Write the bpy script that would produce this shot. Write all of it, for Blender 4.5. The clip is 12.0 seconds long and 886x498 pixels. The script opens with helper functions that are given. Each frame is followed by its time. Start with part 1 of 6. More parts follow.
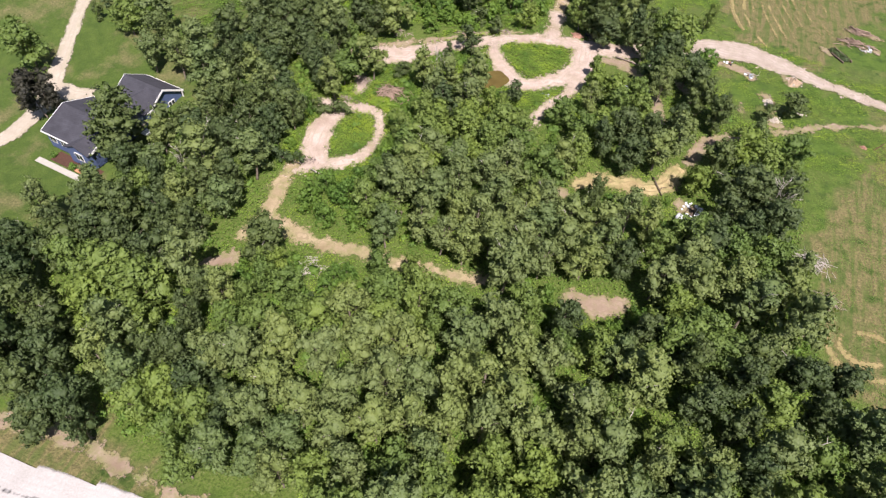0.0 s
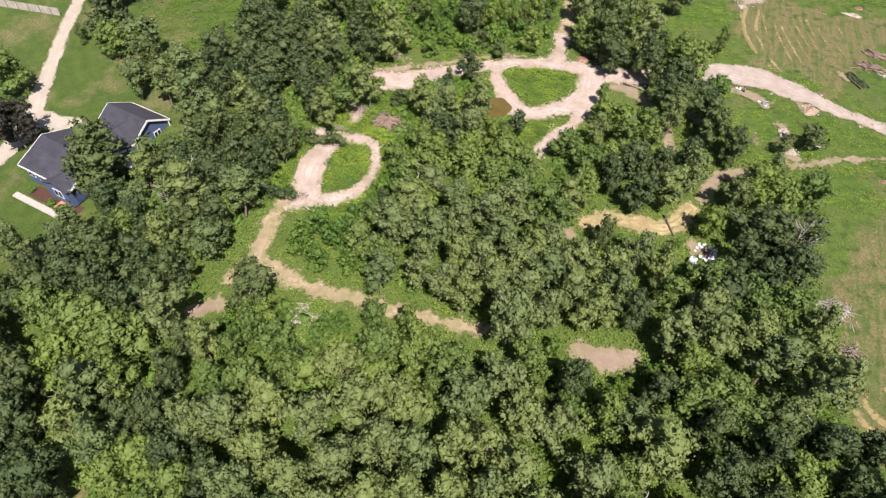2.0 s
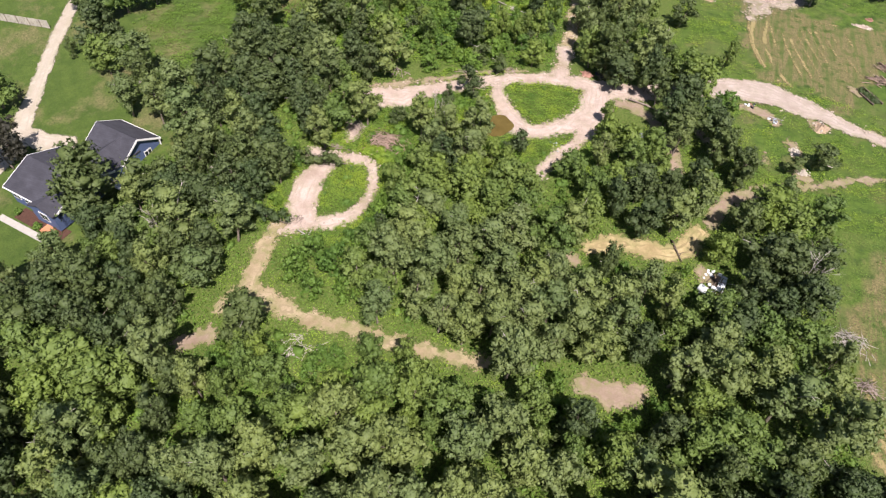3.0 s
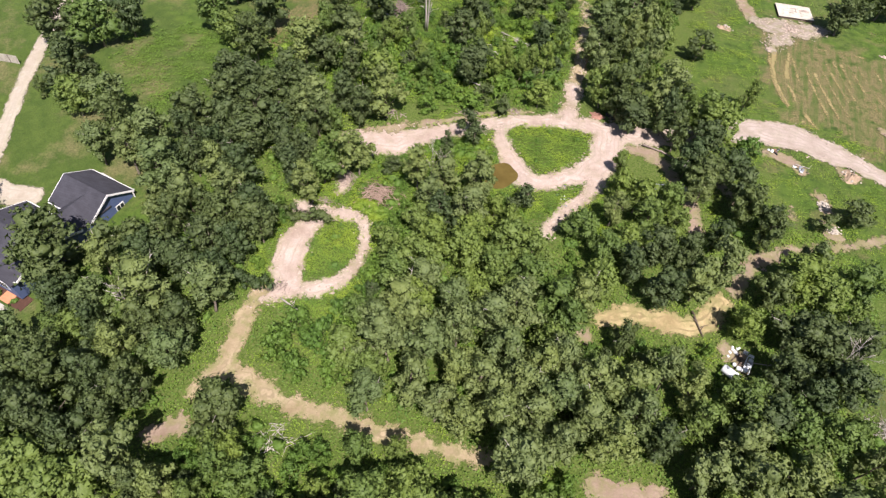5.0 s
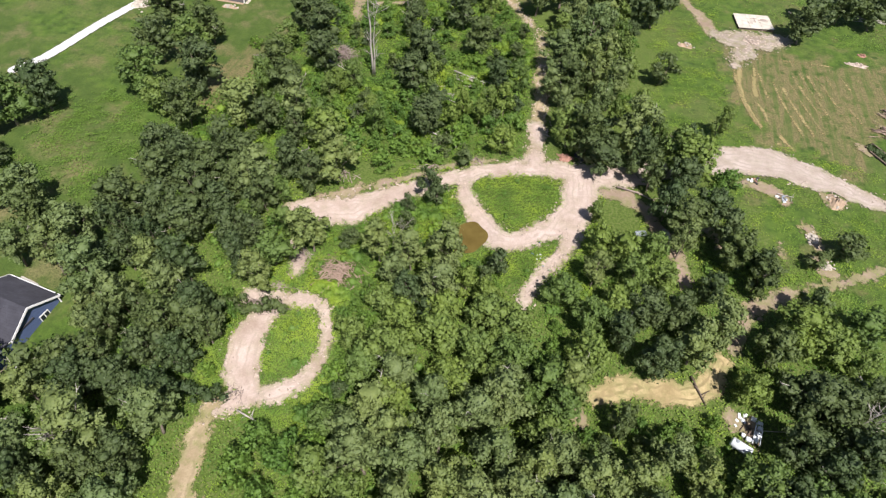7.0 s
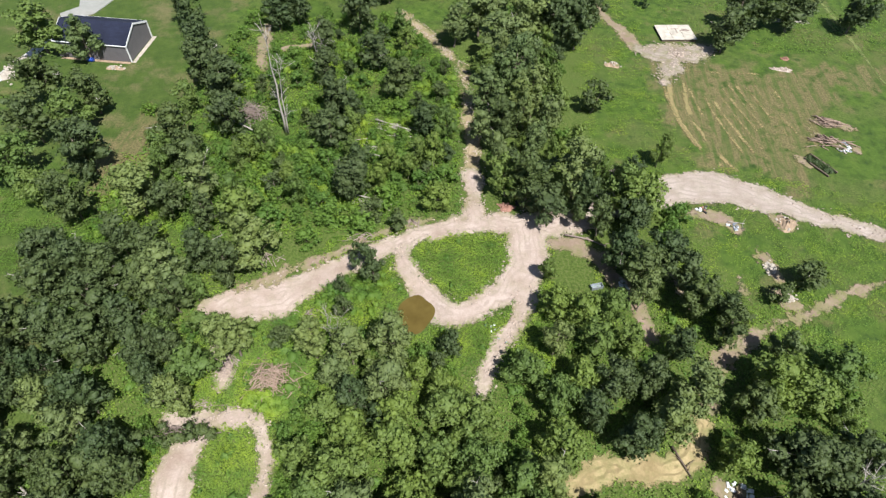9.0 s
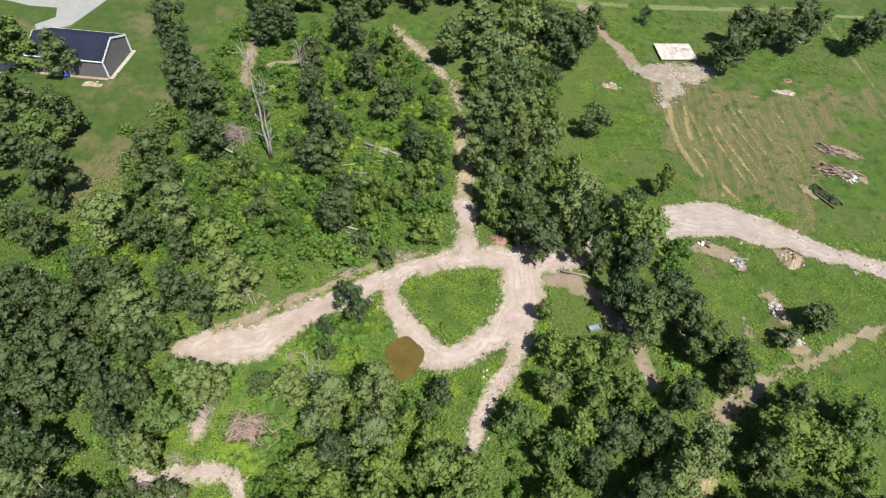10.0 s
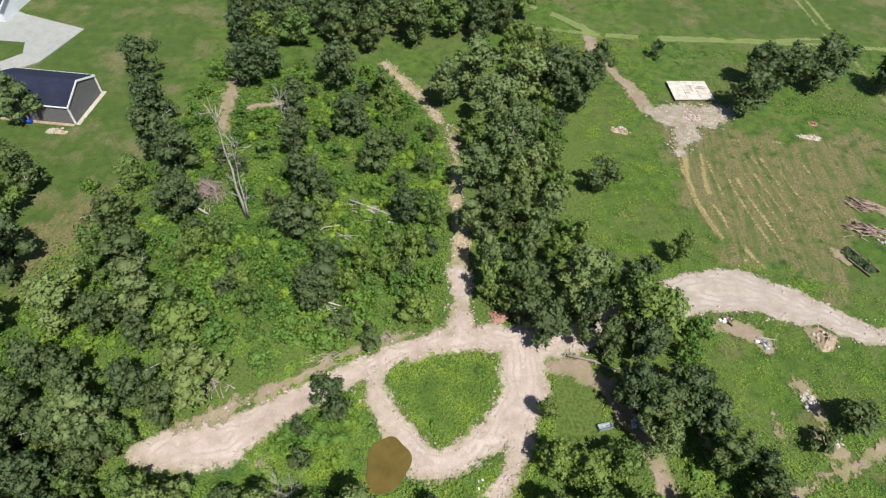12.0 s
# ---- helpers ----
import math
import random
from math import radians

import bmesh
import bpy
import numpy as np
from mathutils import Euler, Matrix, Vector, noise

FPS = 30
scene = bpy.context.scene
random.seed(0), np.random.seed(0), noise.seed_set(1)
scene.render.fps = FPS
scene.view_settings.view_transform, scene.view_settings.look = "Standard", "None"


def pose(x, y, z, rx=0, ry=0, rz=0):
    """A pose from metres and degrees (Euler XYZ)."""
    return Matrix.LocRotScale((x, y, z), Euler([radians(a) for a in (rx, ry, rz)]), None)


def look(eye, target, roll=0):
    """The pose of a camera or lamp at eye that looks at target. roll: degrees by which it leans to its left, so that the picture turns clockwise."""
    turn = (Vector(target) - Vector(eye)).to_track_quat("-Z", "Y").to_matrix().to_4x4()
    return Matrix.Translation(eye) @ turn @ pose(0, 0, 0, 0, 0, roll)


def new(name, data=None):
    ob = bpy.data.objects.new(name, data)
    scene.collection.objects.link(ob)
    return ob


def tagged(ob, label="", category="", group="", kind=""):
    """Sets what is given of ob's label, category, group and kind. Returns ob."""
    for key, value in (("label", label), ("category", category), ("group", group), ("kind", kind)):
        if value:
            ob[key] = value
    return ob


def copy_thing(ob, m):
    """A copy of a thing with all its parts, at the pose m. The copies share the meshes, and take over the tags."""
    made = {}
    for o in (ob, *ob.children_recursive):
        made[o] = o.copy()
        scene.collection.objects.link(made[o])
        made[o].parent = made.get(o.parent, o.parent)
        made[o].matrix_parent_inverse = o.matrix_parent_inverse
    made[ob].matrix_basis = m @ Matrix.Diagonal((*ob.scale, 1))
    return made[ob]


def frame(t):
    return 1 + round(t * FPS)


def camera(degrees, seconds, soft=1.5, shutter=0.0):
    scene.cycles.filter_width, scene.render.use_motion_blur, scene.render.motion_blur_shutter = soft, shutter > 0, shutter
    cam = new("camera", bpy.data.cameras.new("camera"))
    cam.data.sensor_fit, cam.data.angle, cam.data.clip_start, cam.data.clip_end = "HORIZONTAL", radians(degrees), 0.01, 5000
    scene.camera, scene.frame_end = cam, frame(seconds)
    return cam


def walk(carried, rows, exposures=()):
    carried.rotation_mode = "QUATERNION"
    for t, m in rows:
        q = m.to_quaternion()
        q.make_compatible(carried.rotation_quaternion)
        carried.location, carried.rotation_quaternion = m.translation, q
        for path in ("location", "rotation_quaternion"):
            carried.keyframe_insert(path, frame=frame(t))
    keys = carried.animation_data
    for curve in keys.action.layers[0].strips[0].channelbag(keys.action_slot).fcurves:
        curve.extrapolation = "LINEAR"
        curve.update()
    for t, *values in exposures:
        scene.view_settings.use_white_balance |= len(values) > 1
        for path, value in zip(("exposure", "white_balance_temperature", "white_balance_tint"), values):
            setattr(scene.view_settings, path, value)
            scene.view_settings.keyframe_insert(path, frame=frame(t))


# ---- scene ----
cam = camera(73.4, 12.0, soft=1.3)
PATH = [
    (0, (-0.293, 0.191, 60.442), (-0.665, 1.418, 58.907), 4.8),
    (0.5, (-0.904, 1.959, 60.481), (-1.276, 3.185, 58.946), 4.8),
    (1, (-1.538, 3.77, 60.498), (-1.91, 4.996, 58.962), 4.8),
    (1.5, (-2.242, 5.654, 60.512), (-2.614, 6.881, 58.977), 4.8),
    (2, (-2.926, 7.635, 60.574), (-3.299, 8.862, 59.04), 4.85),
    (2.5, (-3.676, 9.785, 60.669), (-4.05, 11.012, 59.135), 4.85),
    (3, (-4.501, 12.276, 60.717), (-4.875, 13.5, 59.18), 4.85),
    (5, (-8.364, 23.982, 61.025), (-8.74, 25.197, 59.482), 4.8),
    (5.5, (-9.401, 26.935, 61.103), (-9.777, 28.15, 59.56), 4.8),
    (6, (-10.403, 29.908, 61.171), (-10.767, 31.128, 59.63), 4.0),
    (6.5, (-11.273, 32.916, 61.216), (-11.602, 34.151, 59.678), 3.1),
    (7, (-11.984, 35.999, 61.289), (-12.269, 37.249, 59.754), 2.7),
    (9, (-14.133, 48.597, 61.516), (-14.232, 49.881, 59.986), 2.1),
    (9.5, (-14.437, 51.805, 61.515), (-14.512, 53.09, 59.985), 3.2),
    (10, (-14.602, 54.958, 61.461), (-14.675, 56.243, 59.93), 3.4),
    (10.5, (-14.667, 58.109, 61.416), (-14.74, 59.395, 59.885), 3.4),
    (11, (-14.687, 61.268, 61.37), (-14.763, 62.553, 59.84), 3.3),
    (11.5, (-14.631, 64.442, 61.344), (-14.71, 65.727, 59.814), 3.2),
    (12, (-14.519, 67.803, 61.31), (-14.603, 69.087, 59.779), 3.1),
]
walk(cam, [(t, look(eye, target, roll)) for t, eye, target, roll in PATH], [(0, 0.86, 6450, 21), (5.5, 0.85, 6450, 21), (7.0, 0.77, 6300, 16), (9.0, 0.71, 6120, 11), (12, 0.60, 6120, 10.5)])

# ---- daylight ----
SUN_FROM = Vector((0.30, -0.42, 0.86)).normalized()
world = bpy.data.worlds.new("world")
scene.world = world
world.use_nodes = True
sky = world.node_tree.nodes.new("ShaderNodeTexSky")
sky.sky_type, sky.sun_disc = "NISHITA", False
sky.sun_elevation = math.asin(SUN_FROM.z)
sky.sun_rotation = math.atan2(SUN_FROM.x, SUN_FROM.y)
background = world.node_tree.nodes["Background"]
world.node_tree.links.new(sky.outputs[0], background.inputs[0])
background.inputs[1].default_value = 0.064
sun = new("sun", bpy.data.lights.new("sun", "SUN"))
sun.data.energy, sun.data.angle, sun.data.color = 5.2, radians(0.53), (1.0, 0.955, 0.88)
sun.matrix_world = look(SUN_FROM * 200, (0, 0, 0))

rng = np.random.default_rng(7)


# ---- small tools ----
def material(name, rough=0.9, metal=0.0):
    m = bpy.data.materials.new(name)
    m.use_nodes = True
    b = m.node_tree.nodes["Principled BSDF"]
    b.inputs["Roughness"].default_value, b.inputs["Metallic"].default_value = rough, metal
    b.inputs["Specular IOR Level"].default_value = 0.25
    return m, m.node_tree, b


def node(tree, kind, **inputs):
    n = tree.nodes.new(kind)
    for key, value in inputs.items():
        n.inputs[key.replace("_", " ")].default_value = value
    return n


def noise_at(tree, scale, detail=4.0, rough=0.6):
    """Noise in world metres: scale is waves per metre."""
    geo = tree.nodes.new("ShaderNodeNewGeometry")
    n = node(tree, "ShaderNodeTexNoise", Scale=scale, Detail=detail, Roughness=rough)
    tree.links.new(geo.outputs["Position"], n.inputs["Vector"])
    return n.outputs["Fac"]


def ramp(tree, fac, *stops):
    r = tree.nodes.new("ShaderNodeValToRGB")
    while len(r.color_ramp.elements) < len(stops):
        r.color_ramp.elements.new(0.5)
    for e, (p, c) in zip(r.color_ramp.elements, stops):
        e.position, e.color = p, (*c, 1)
    tree.links.new(fac, r.inputs[0])
    return r.outputs[0]


def mix(tree, fac, a, b, mode="MIX"):
    m = tree.nodes.new("ShaderNodeMix")
    m.data_type, m.blend_type = "RGBA", mode
    for slot, v in ((0, fac), (6, a), (7, b)):
        if isinstance(v, (int, float)):
            m.inputs[slot].default_value = v
        elif isinstance(v, tuple):
            m.inputs[slot].default_value = (*v, 1)
        else:
            tree.links.new(v, m.inputs[slot])
    return m.outputs[2]


def calc(tree, op, a, b=0.0, c=0.0):
    m = tree.nodes.new("ShaderNodeMath")
    m.operation = op
    for i, v in enumerate((a, b, c)):
        if isinstance(v, (int, float)):
            m.inputs[i].default_value = v
        else:
            tree.links.new(v, m.inputs[i])
    return m.outputs[0]


def span(tree, v, lo, hi, a=0.0, b=1.0):
    m = tree.nodes.new("ShaderNodeMapRange")
    m.inputs[1].default_value, m.inputs[2].default_value = lo, hi
    m.inputs[3].default_value, m.inputs[4].default_value = a, b
    tree.links.new(v, m.inputs[0])
    return m.outputs[0]


def attr(tree, name):
    a = tree.nodes.new("ShaderNodeAttribute")
    a.attribute_name = name
    return a.outputs["Fac"]


def bump(tree, bsdf, height, strength=0.5, distance=0.1):
    b = node(tree, "ShaderNodeBump", Strength=strength, Distance=distance)
    tree.links.new(height, b.inputs["Height"])
    tree.links.new(b.outputs[0], bsdf.inputs["Normal"])


def plain(name, colour, rough=0.8, metal=0.0, vary=0.12, scale=3.0):
    m, t, b = material(name, rough, metal)
    dark = tuple(c * (1 - vary) for c in colour)
    light = tuple(min(1, c * (1 + vary)) for c in colour)
    n = noise_at(t, scale)
    t.links.new(ramp(t, n, (0.3, dark), (0.7, light)), b.inputs["Base Color"])
    bump(t, b, n, 0.2, 0.02)
    return m


def mesh_of(name, verts, faces, mat, smooth=False):
    me = bpy.data.meshes.new(name)
    me.from_pydata(verts, [], faces)
    me.materials.append(mat)
    if smooth:
        me.shade_smooth()
    return me


def thing(name, label, category, group="", kind="", m=None):
    ob = tagged(new(name), label, category, group, kind)
    if m:
        ob.matrix_basis = m
    return ob


def part(name, bm, mat, parent, label=""):
    if isinstance(bm, bmesh.types.BMesh):
        me = bpy.data.meshes.new(name)
        bm.to_mesh(me)
        bm.free()
        me.materials.append(mat)
    else:
        me = bm
    ob = new(name, me)
    ob.parent = parent
    return tagged(ob, label)


def box(x0, x1, y0, y1, z0, z1, bevel=0.0, bm=None):
    bm = bm or bmesh.new()
    r = bmesh.ops.create_cube(bm, size=1)
    bmesh.ops.transform(bm, verts=r["verts"], matrix=Matrix.LocRotScale(((x0 + x1) / 2, (y0 + y1) / 2, (z0 + z1) / 2), None, (x1 - x0, y1 - y0, z1 - z0)))
    if bevel:
        bmesh.ops.bevel(bm, geom=list(bm.edges), offset=bevel, segments=1, affect="EDGES")
    return bm


def tube(bm, points, radii, sides=6, cap=True):
    """A tapered tube through points."""
    rings = []
    pts = [Vector(p) for p in points]
    for i, p in enumerate(pts):
        d = (pts[min(i + 1, len(pts) - 1)] - pts[max(i - 1, 0)]).normalized()
        a = d.orthogonal().normalized()
        b = d.cross(a)
        rings.append([bm.verts.new(p + (a * math.cos(k * math.tau / sides) + b * math.sin(k * math.tau / sides)) * radii[i]) for k in range(sides)])
    for r0, r1 in zip(rings, rings[1:]):
        for k in range(sides):
            bm.faces.new((r0[k], r0[(k + 1) % sides], r1[(k + 1) % sides], r1[k])).smooth = True
    if cap:
        bm.faces.new(rings[-1])
        bm.faces.new(rings[0][::-1])
    return bm


# ---- the lie of the land ----
# Puddle: x, y, half width, half depth, level.
POND = (-20.6, 90.1, 2.25, 3.05, -1.42)


def rise(a, b, v):
    s = np.clip((np.asarray(v, float) - a) / (b - a), 0, 1)
    return s * s * (3 - 2 * s)


def land(x, y):
    s = rise(38, 108, y)
    z = -6.3 + 6.0 * s + np.clip(0.025 * (np.asarray(x, float) + 40), -1.8, 1.8) * (1 - s)
    flat = 1 - rise(1.05, 2.0, np.hypot((np.asarray(x, float) - POND[0]) / POND[2], (np.asarray(y, float) - POND[1]) / POND[3]))
    return z * (1 - flat) + POND[4] * flat


def ground_z(x, y):
    return float(land(x, y))


def spline(points, step=0.6):
    """Rows of any width, resampled along a Catmull-Rom curve."""
    p = np.array(points, float)
    p = np.vstack([2 * p[0] - p[1], p, 2 * p[-1] - p[-2]])
    out = []
    for i in range(1, len(p) - 2):
        n = max(2, int(np.hypot(*(p[i + 1] - p[i])[:2]) / step))
        t = np.linspace(0, 1, n, endpoint=False)[:, None]
        a, b, c, d = p[i - 1], p[i], p[i + 1], p[i + 2]
        out.append(0.5 * (2 * b + (c - a) * t + (2 * a - 5 * b + 4 * c - d) * t * t + (3 * b - a - 3 * c + d) * t ** 3))
    return np.vstack(out + [p[-2:-1]])


def away(strokes, X, Y):
    """Metres from the edge of strokes of (x, y, width): below 0 inside."""
    X, Y = np.asarray(X, float), np.asarray(Y, float)
    d = np.full(X.shape, 99.0)
    for s in strokes:
        for x, y, w in (spline(s) if len(s) > 1 else s):
            d = np.minimum(d, np.hypot(X - x, Y - y) - w / 2)
    return d


def inside(poly, X, Y):
    X, Y = np.asarray(X, float), np.asarray(Y, float)
    hit = np.zeros(X.shape, bool)
    for (x0, y0), (x1, y1) in zip(poly, poly[1:] + poly[:1]):
        c = (y0 > Y) != (y1 > Y)
        hit ^= c & (X < (x1 - x0) * (Y - y0) / (y1 - y0 + 1e-9) + x0)
    return hit


def waves(X, Y, scale, seed=0):
    """Smooth noise about -1 to 1 from a few sines."""
    r = np.random.default_rng(seed)
    v = 0
    for k in range(7):
        a, f, p = r.uniform(0, math.tau), r.uniform(0.6, 1.7) / scale, r.uniform(0, math.tau)
        v = v + np.sin((X * math.cos(a) + Y * math.sin(a)) * f * math.tau + p)
    return v / 3.5


# Courses of the ways: x, y, width.
DIRT = [
    [(-46.0, 88.2, 3.6), (-39.5, 90.0, 5.8), (-33.2, 94.6, 3.8), (-27, 99.0, 3.2), (-22.5, 102.4, 3.2), (-16, 105.2, 3.4), (-10, 106.2, 4.2), (-4, 107, 5.0), (2, 108.5, 4.0)],
    [(-7.0, 105.5, 6.0), (-6.4, 100.5, 5.6), (-7.6, 97, 5.2), (-11.8, 92.6, 3.6), (-16.0, 90.6, 4.0), (-19.5, 93.4, 3.4), (-22.6, 96.5, 2.8), (-23.6, 99.5, 2.4), (-22.6, 102.4, 2.6)],
    [(-6.4, 100.5, 4.0), (-6.8, 95.5, 3.2), (-7.6, 90.5, 2.4), (-10.5, 85, 2.2), (-12, 80, 1.8)],
    [(-14.0, 105.8, 4.0), (-14.9, 110, 2.6), (-15.3, 115.5, 3.2), (-15.8, 121.3, 2.6), (-17.4, 132.8, 1.8), (-19.0, 143.1, 1.8), (-23.1, 149.2, 1.8), (-26.7, 154, 2.2), (-33.2, 161.8, 2.4)],
    [(-44.2, 82.6, 1.8), (-42.2, 80.8, 2.6), (-41.8, 78.6, 1.4)],
    [(-46, 73.6, 2.8), (-41, 74.6, 2.4), (-37, 74.8, 2.2), (-34.6, 71.5, 2.0), (-34.2, 66.6, 2.0), (-36.8, 63.0, 2.8), (-41, 61.0, 3.0), (-44.3, 58.4, 3.0)],
    [(-42.8, 72.8, 3.2), (-43.9, 68.6, 4.6), (-42.9, 64.2, 4.6), (-41.0, 62.2, 3.8)],
    [(-44.4, 58.8, 2.8), (-43.8, 53.3, 2.6), (-42.8, 48.8, 3.2), (-44.2, 45.0, 2.8)],
    [(-43, 49.2, 3.0), (-38.8, 47.9, 2.8), (-31.8, 47.3, 2.5), (-24.7, 47.7, 2.4), (-16.8, 48.4, 2.4), (-9.1, 49.2, 1.8)],
]
STRAW = [
    [(-0.8, 71.4, 2.6), (2.8, 73.8, 3.0), (7.8, 74.2, 3.2), (11.2, 75.4, 3.2), (13.4, 79.6, 2.8)],
]
TRACKS = [
    [(14.5, 82, 2.2), (16.5, 87, 2.4), (20.5, 90.7, 2.6)],
    [(-3.5, 103.4, 2.4), (0.6, 103.0, 2.6), (3.2, 101.0, 2.4), (5.6, 98.0, 2.2), (7.4, 94.6, 2.4), (8.4, 90.5, 2.0)],
    [(-62, 9.0, 1.2), (-51, 10.6, 2.0), (-44.5, 11.8, 2.2), (-38, 10.8, 1.4), (-28, 10.4, 1.4)],
    [(3.8, 181, 2.2), (5.4, 173, 2.8), (9.2, 165, 1.6), (11.7, 160.7, 2.8), (13.4, 155.2, 3.2)],
    [(3.2, 50.9, 3.0), (6.5, 50.8, 3.6), (9.0, 52.2, 2.8)],
    [(-45.6, 38.6, 2.6), (-43.6, 40.2, 2.8)],
    [(-43.5, 91.6, 1.0), (-40, 93.2, 2.0), (-36.5, 95.4, 1.8), (-32.6, 98.0, 1.4), (-27, 102.2, 1.0), (-20, 105.8, 1.0)],
    [(-58, 153, 1.4), (-57, 147.5, 2.4), (-56, 142.5, 1.8), (-55, 138.5, 0.8)],
    [(-56.4, 144, 1.2), (-51, 146.5, 1.6), (-47, 147.6, 1.0)],
    [(24.8, 106.0, 0.8), (25.6, 103.6, 1.7), (26.8, 101.0, 1.2)],
    [(26.9, 98.4, 3.0), (27.8, 97.0, 2.4)],
    [(28.9, 112.4, 1.6), (30.0, 111.2, 2.0), (31.2, 110.6, 1.0)],
    [(17.5, 111.8, 2.2), (20.5, 111.2, 2.6), (23, 109.6, 1.4)],
    [(21.8, 101.6, 0.7), (21.3, 99.5, 1.1), (22.4, 96.7, 0.8)],
    [(20.6, 90.7, 1.6), (24, 93.4, 1.4), (28.5, 95.4, 1.4), (33.4, 98.4, 1.2), (38.2, 101, 1.2), (46, 104, 1.0)],
    [(8.6, 104, 1.2), (12.3, 99.6, 1.8), (14.6, 95.5, 1.2)],
    [(-3.2, 69.0, 1.8), (-2.0, 68.2, 1.8)],
    [(-8, 110.4, 2.6), (-7.6, 110.0, 2.6)],
    [(14.6, 73.0, 1.8), (16.0, 72.2, 2.4), (17.0, 71.0, 1.6)],
    [(41.0, 136.8, 0.8), (44.0, 136.3, 2.4), (48.0, 135.4, 1.0)],
    [(40.6, 133.6, 0.8), (42.6, 131.4, 1.6), (46.0, 129.6, 1.0)],
    [(35.8, 126.6, 0.8), (37.4, 124.8, 1.2)],
]
FARM_ROAD = [[(3.0, 110.0, 4.4), (9, 113.4, 5.0), (14.5, 116.2, 6.0), (20.5, 117.6, 7.2), (27.0, 116.4, 6.0), (33.5, 114.0, 3.8), (42.5, 111.2, 3.0), (60, 107.0, 3.0), (90, 101, 3.0)]]
DRIVE = [
    [(-112, 103, 2.6), (-104.6, 84.0, 2.6), (-99.6, 73.4, 2.6), (-95.0, 63.8, 3.2), (-92.0, 58, 4.0), (-91.6, 50, 3.4), (-94, 42, 3.2), (-99, 34, 3.0)],
    [(-93, 61.0, 3.4), (-88.5, 60.6, 3.6), (-84.5, 61.6, 3.4)],
]
ROAD = [[(-110, 2.0, 6.4), (-80, 3.0, 6.4), (-51.5, 4.2, 6.4), (-42, 5.0, 6.4), (-33, 5.9, 6.4), (0, 9.0, 6.4), (40, 13.5, 6.4), (110, 22, 6.4)]]
GRAVEL = [[(14.6, 154.6, 3.4), (18.5, 154.0, 7.0), (22.6, 154.8, 6.6), (27.0, 157.0, 3.4)], [(19.4, 150, 4.6), (18.0, 147, 2.8), (17.2, 144.6, 1.4)]]
APRON = [[(-96, 152, 4.0), (-95, 160, 6.0), (-104, 162.5, 6.0), (-112, 164, 8.0)], [(-105.5, 104.5, 2.2), (-103.0, 109.5, 2.2), (-100.8, 121.6, 2.2), (-97.6, 136, 2.2), (-97, 148, 3.0)]]
ALL_WAYS = DIRT + STRAW + TRACKS + FARM_ROAD + DRIVE + ROAD + GRAVEL + APRON
HAY = [
    [(18.2, 144.2, 0.9), (17.9, 137.7, 1.0), (19.5, 129.8, 0.9), (23.2, 123.0, 0.6)], [(20.9, 144.6, 0.8), (20.6, 136.5, 1.0), (23.0, 126.9, 0.8), (25.5, 122, 0.5)], [(21.6, 143, 0.50), (22.6, 136, 0.50)], [(25.0, 143, 0.50), (26.4, 136, 0.57), (29.2, 127, 0.50)],
    [(27.6, 144.5, 0.43), (29.4, 138, 0.57), (32.2, 129, 0.43)], [(30.4, 145, 0.50), (32.0, 138, 0.50)], [(33.6, 145.5, 0.43), (35.4, 139, 0.50), (37.6, 133, 0.43)],
    [(36.0, 58.6, 0.72), (35.6, 56.0, 1.00), (37.4, 53.2, 1.00), (40.6, 52.8, 1.13), (43.6, 53.6, 0.85)], [(37.4, 58.2, 0.57), (37.2, 56.2, 0.85), (39.4, 54.6, 1.00), (42, 55.4, 0.72)], [(39.6, 59.4, 0.72), (42.0, 59.6, 0.85), (45, 58.4, 0.72)],
    [(33.6, 56, 0.57), (35.2, 60.3, 0.57), (36.4, 64.5, 0.50), (35.4, 68, 0.43)], [(17.2, 143, 0.5), (17.6, 137, 0.5), (18.9, 131, 0.5), (21.4, 124.2, 0.5)], [(22, 148.8, 0.3), (29, 149.2, 0.34), (36, 149.8, 0.3)],
    [(23.4, 144, 0.41), (24.8, 136, 0.47), (27.4, 126.5, 0.41)], [(26.4, 144, 0.34), (28.0, 137, 0.41), (30.8, 128, 0.34)], [(29.0, 145, 0.41), (30.6, 139, 0.41), (33.4, 130, 0.34)], [(32.0, 145, 0.34), (33.6, 139, 0.41), (36.0, 131.5, 0.34)], [(36.4, 146, 0.34), (38.0, 140, 0.41)],
]
MOWN = [[(-11.5, 189.5, 1.6), (-5, 186.6, 1.8), (0.2, 183.3, 2.0), (5.7, 178.8, 2.2)], [(-5.5, 179.0, 1.2), (5.7, 178.6, 1.6), (16.8, 179.0, 2.2), (39.2, 181.3, 2.0), (63.5, 182.6, 1.6), (120, 188, 1.6)], [(36, 180.6, 0.8), (44, 182.8, 1.2), (52, 184.6, 0.8)], [(53, 200, 1.0), (55.3, 181, 1.0), (56.8, 164.4, 0.9), (58, 150, 0.6)], [(50.8, 200, 0.9), (53.2, 182, 0.9), (54.6, 168, 0.8)]]


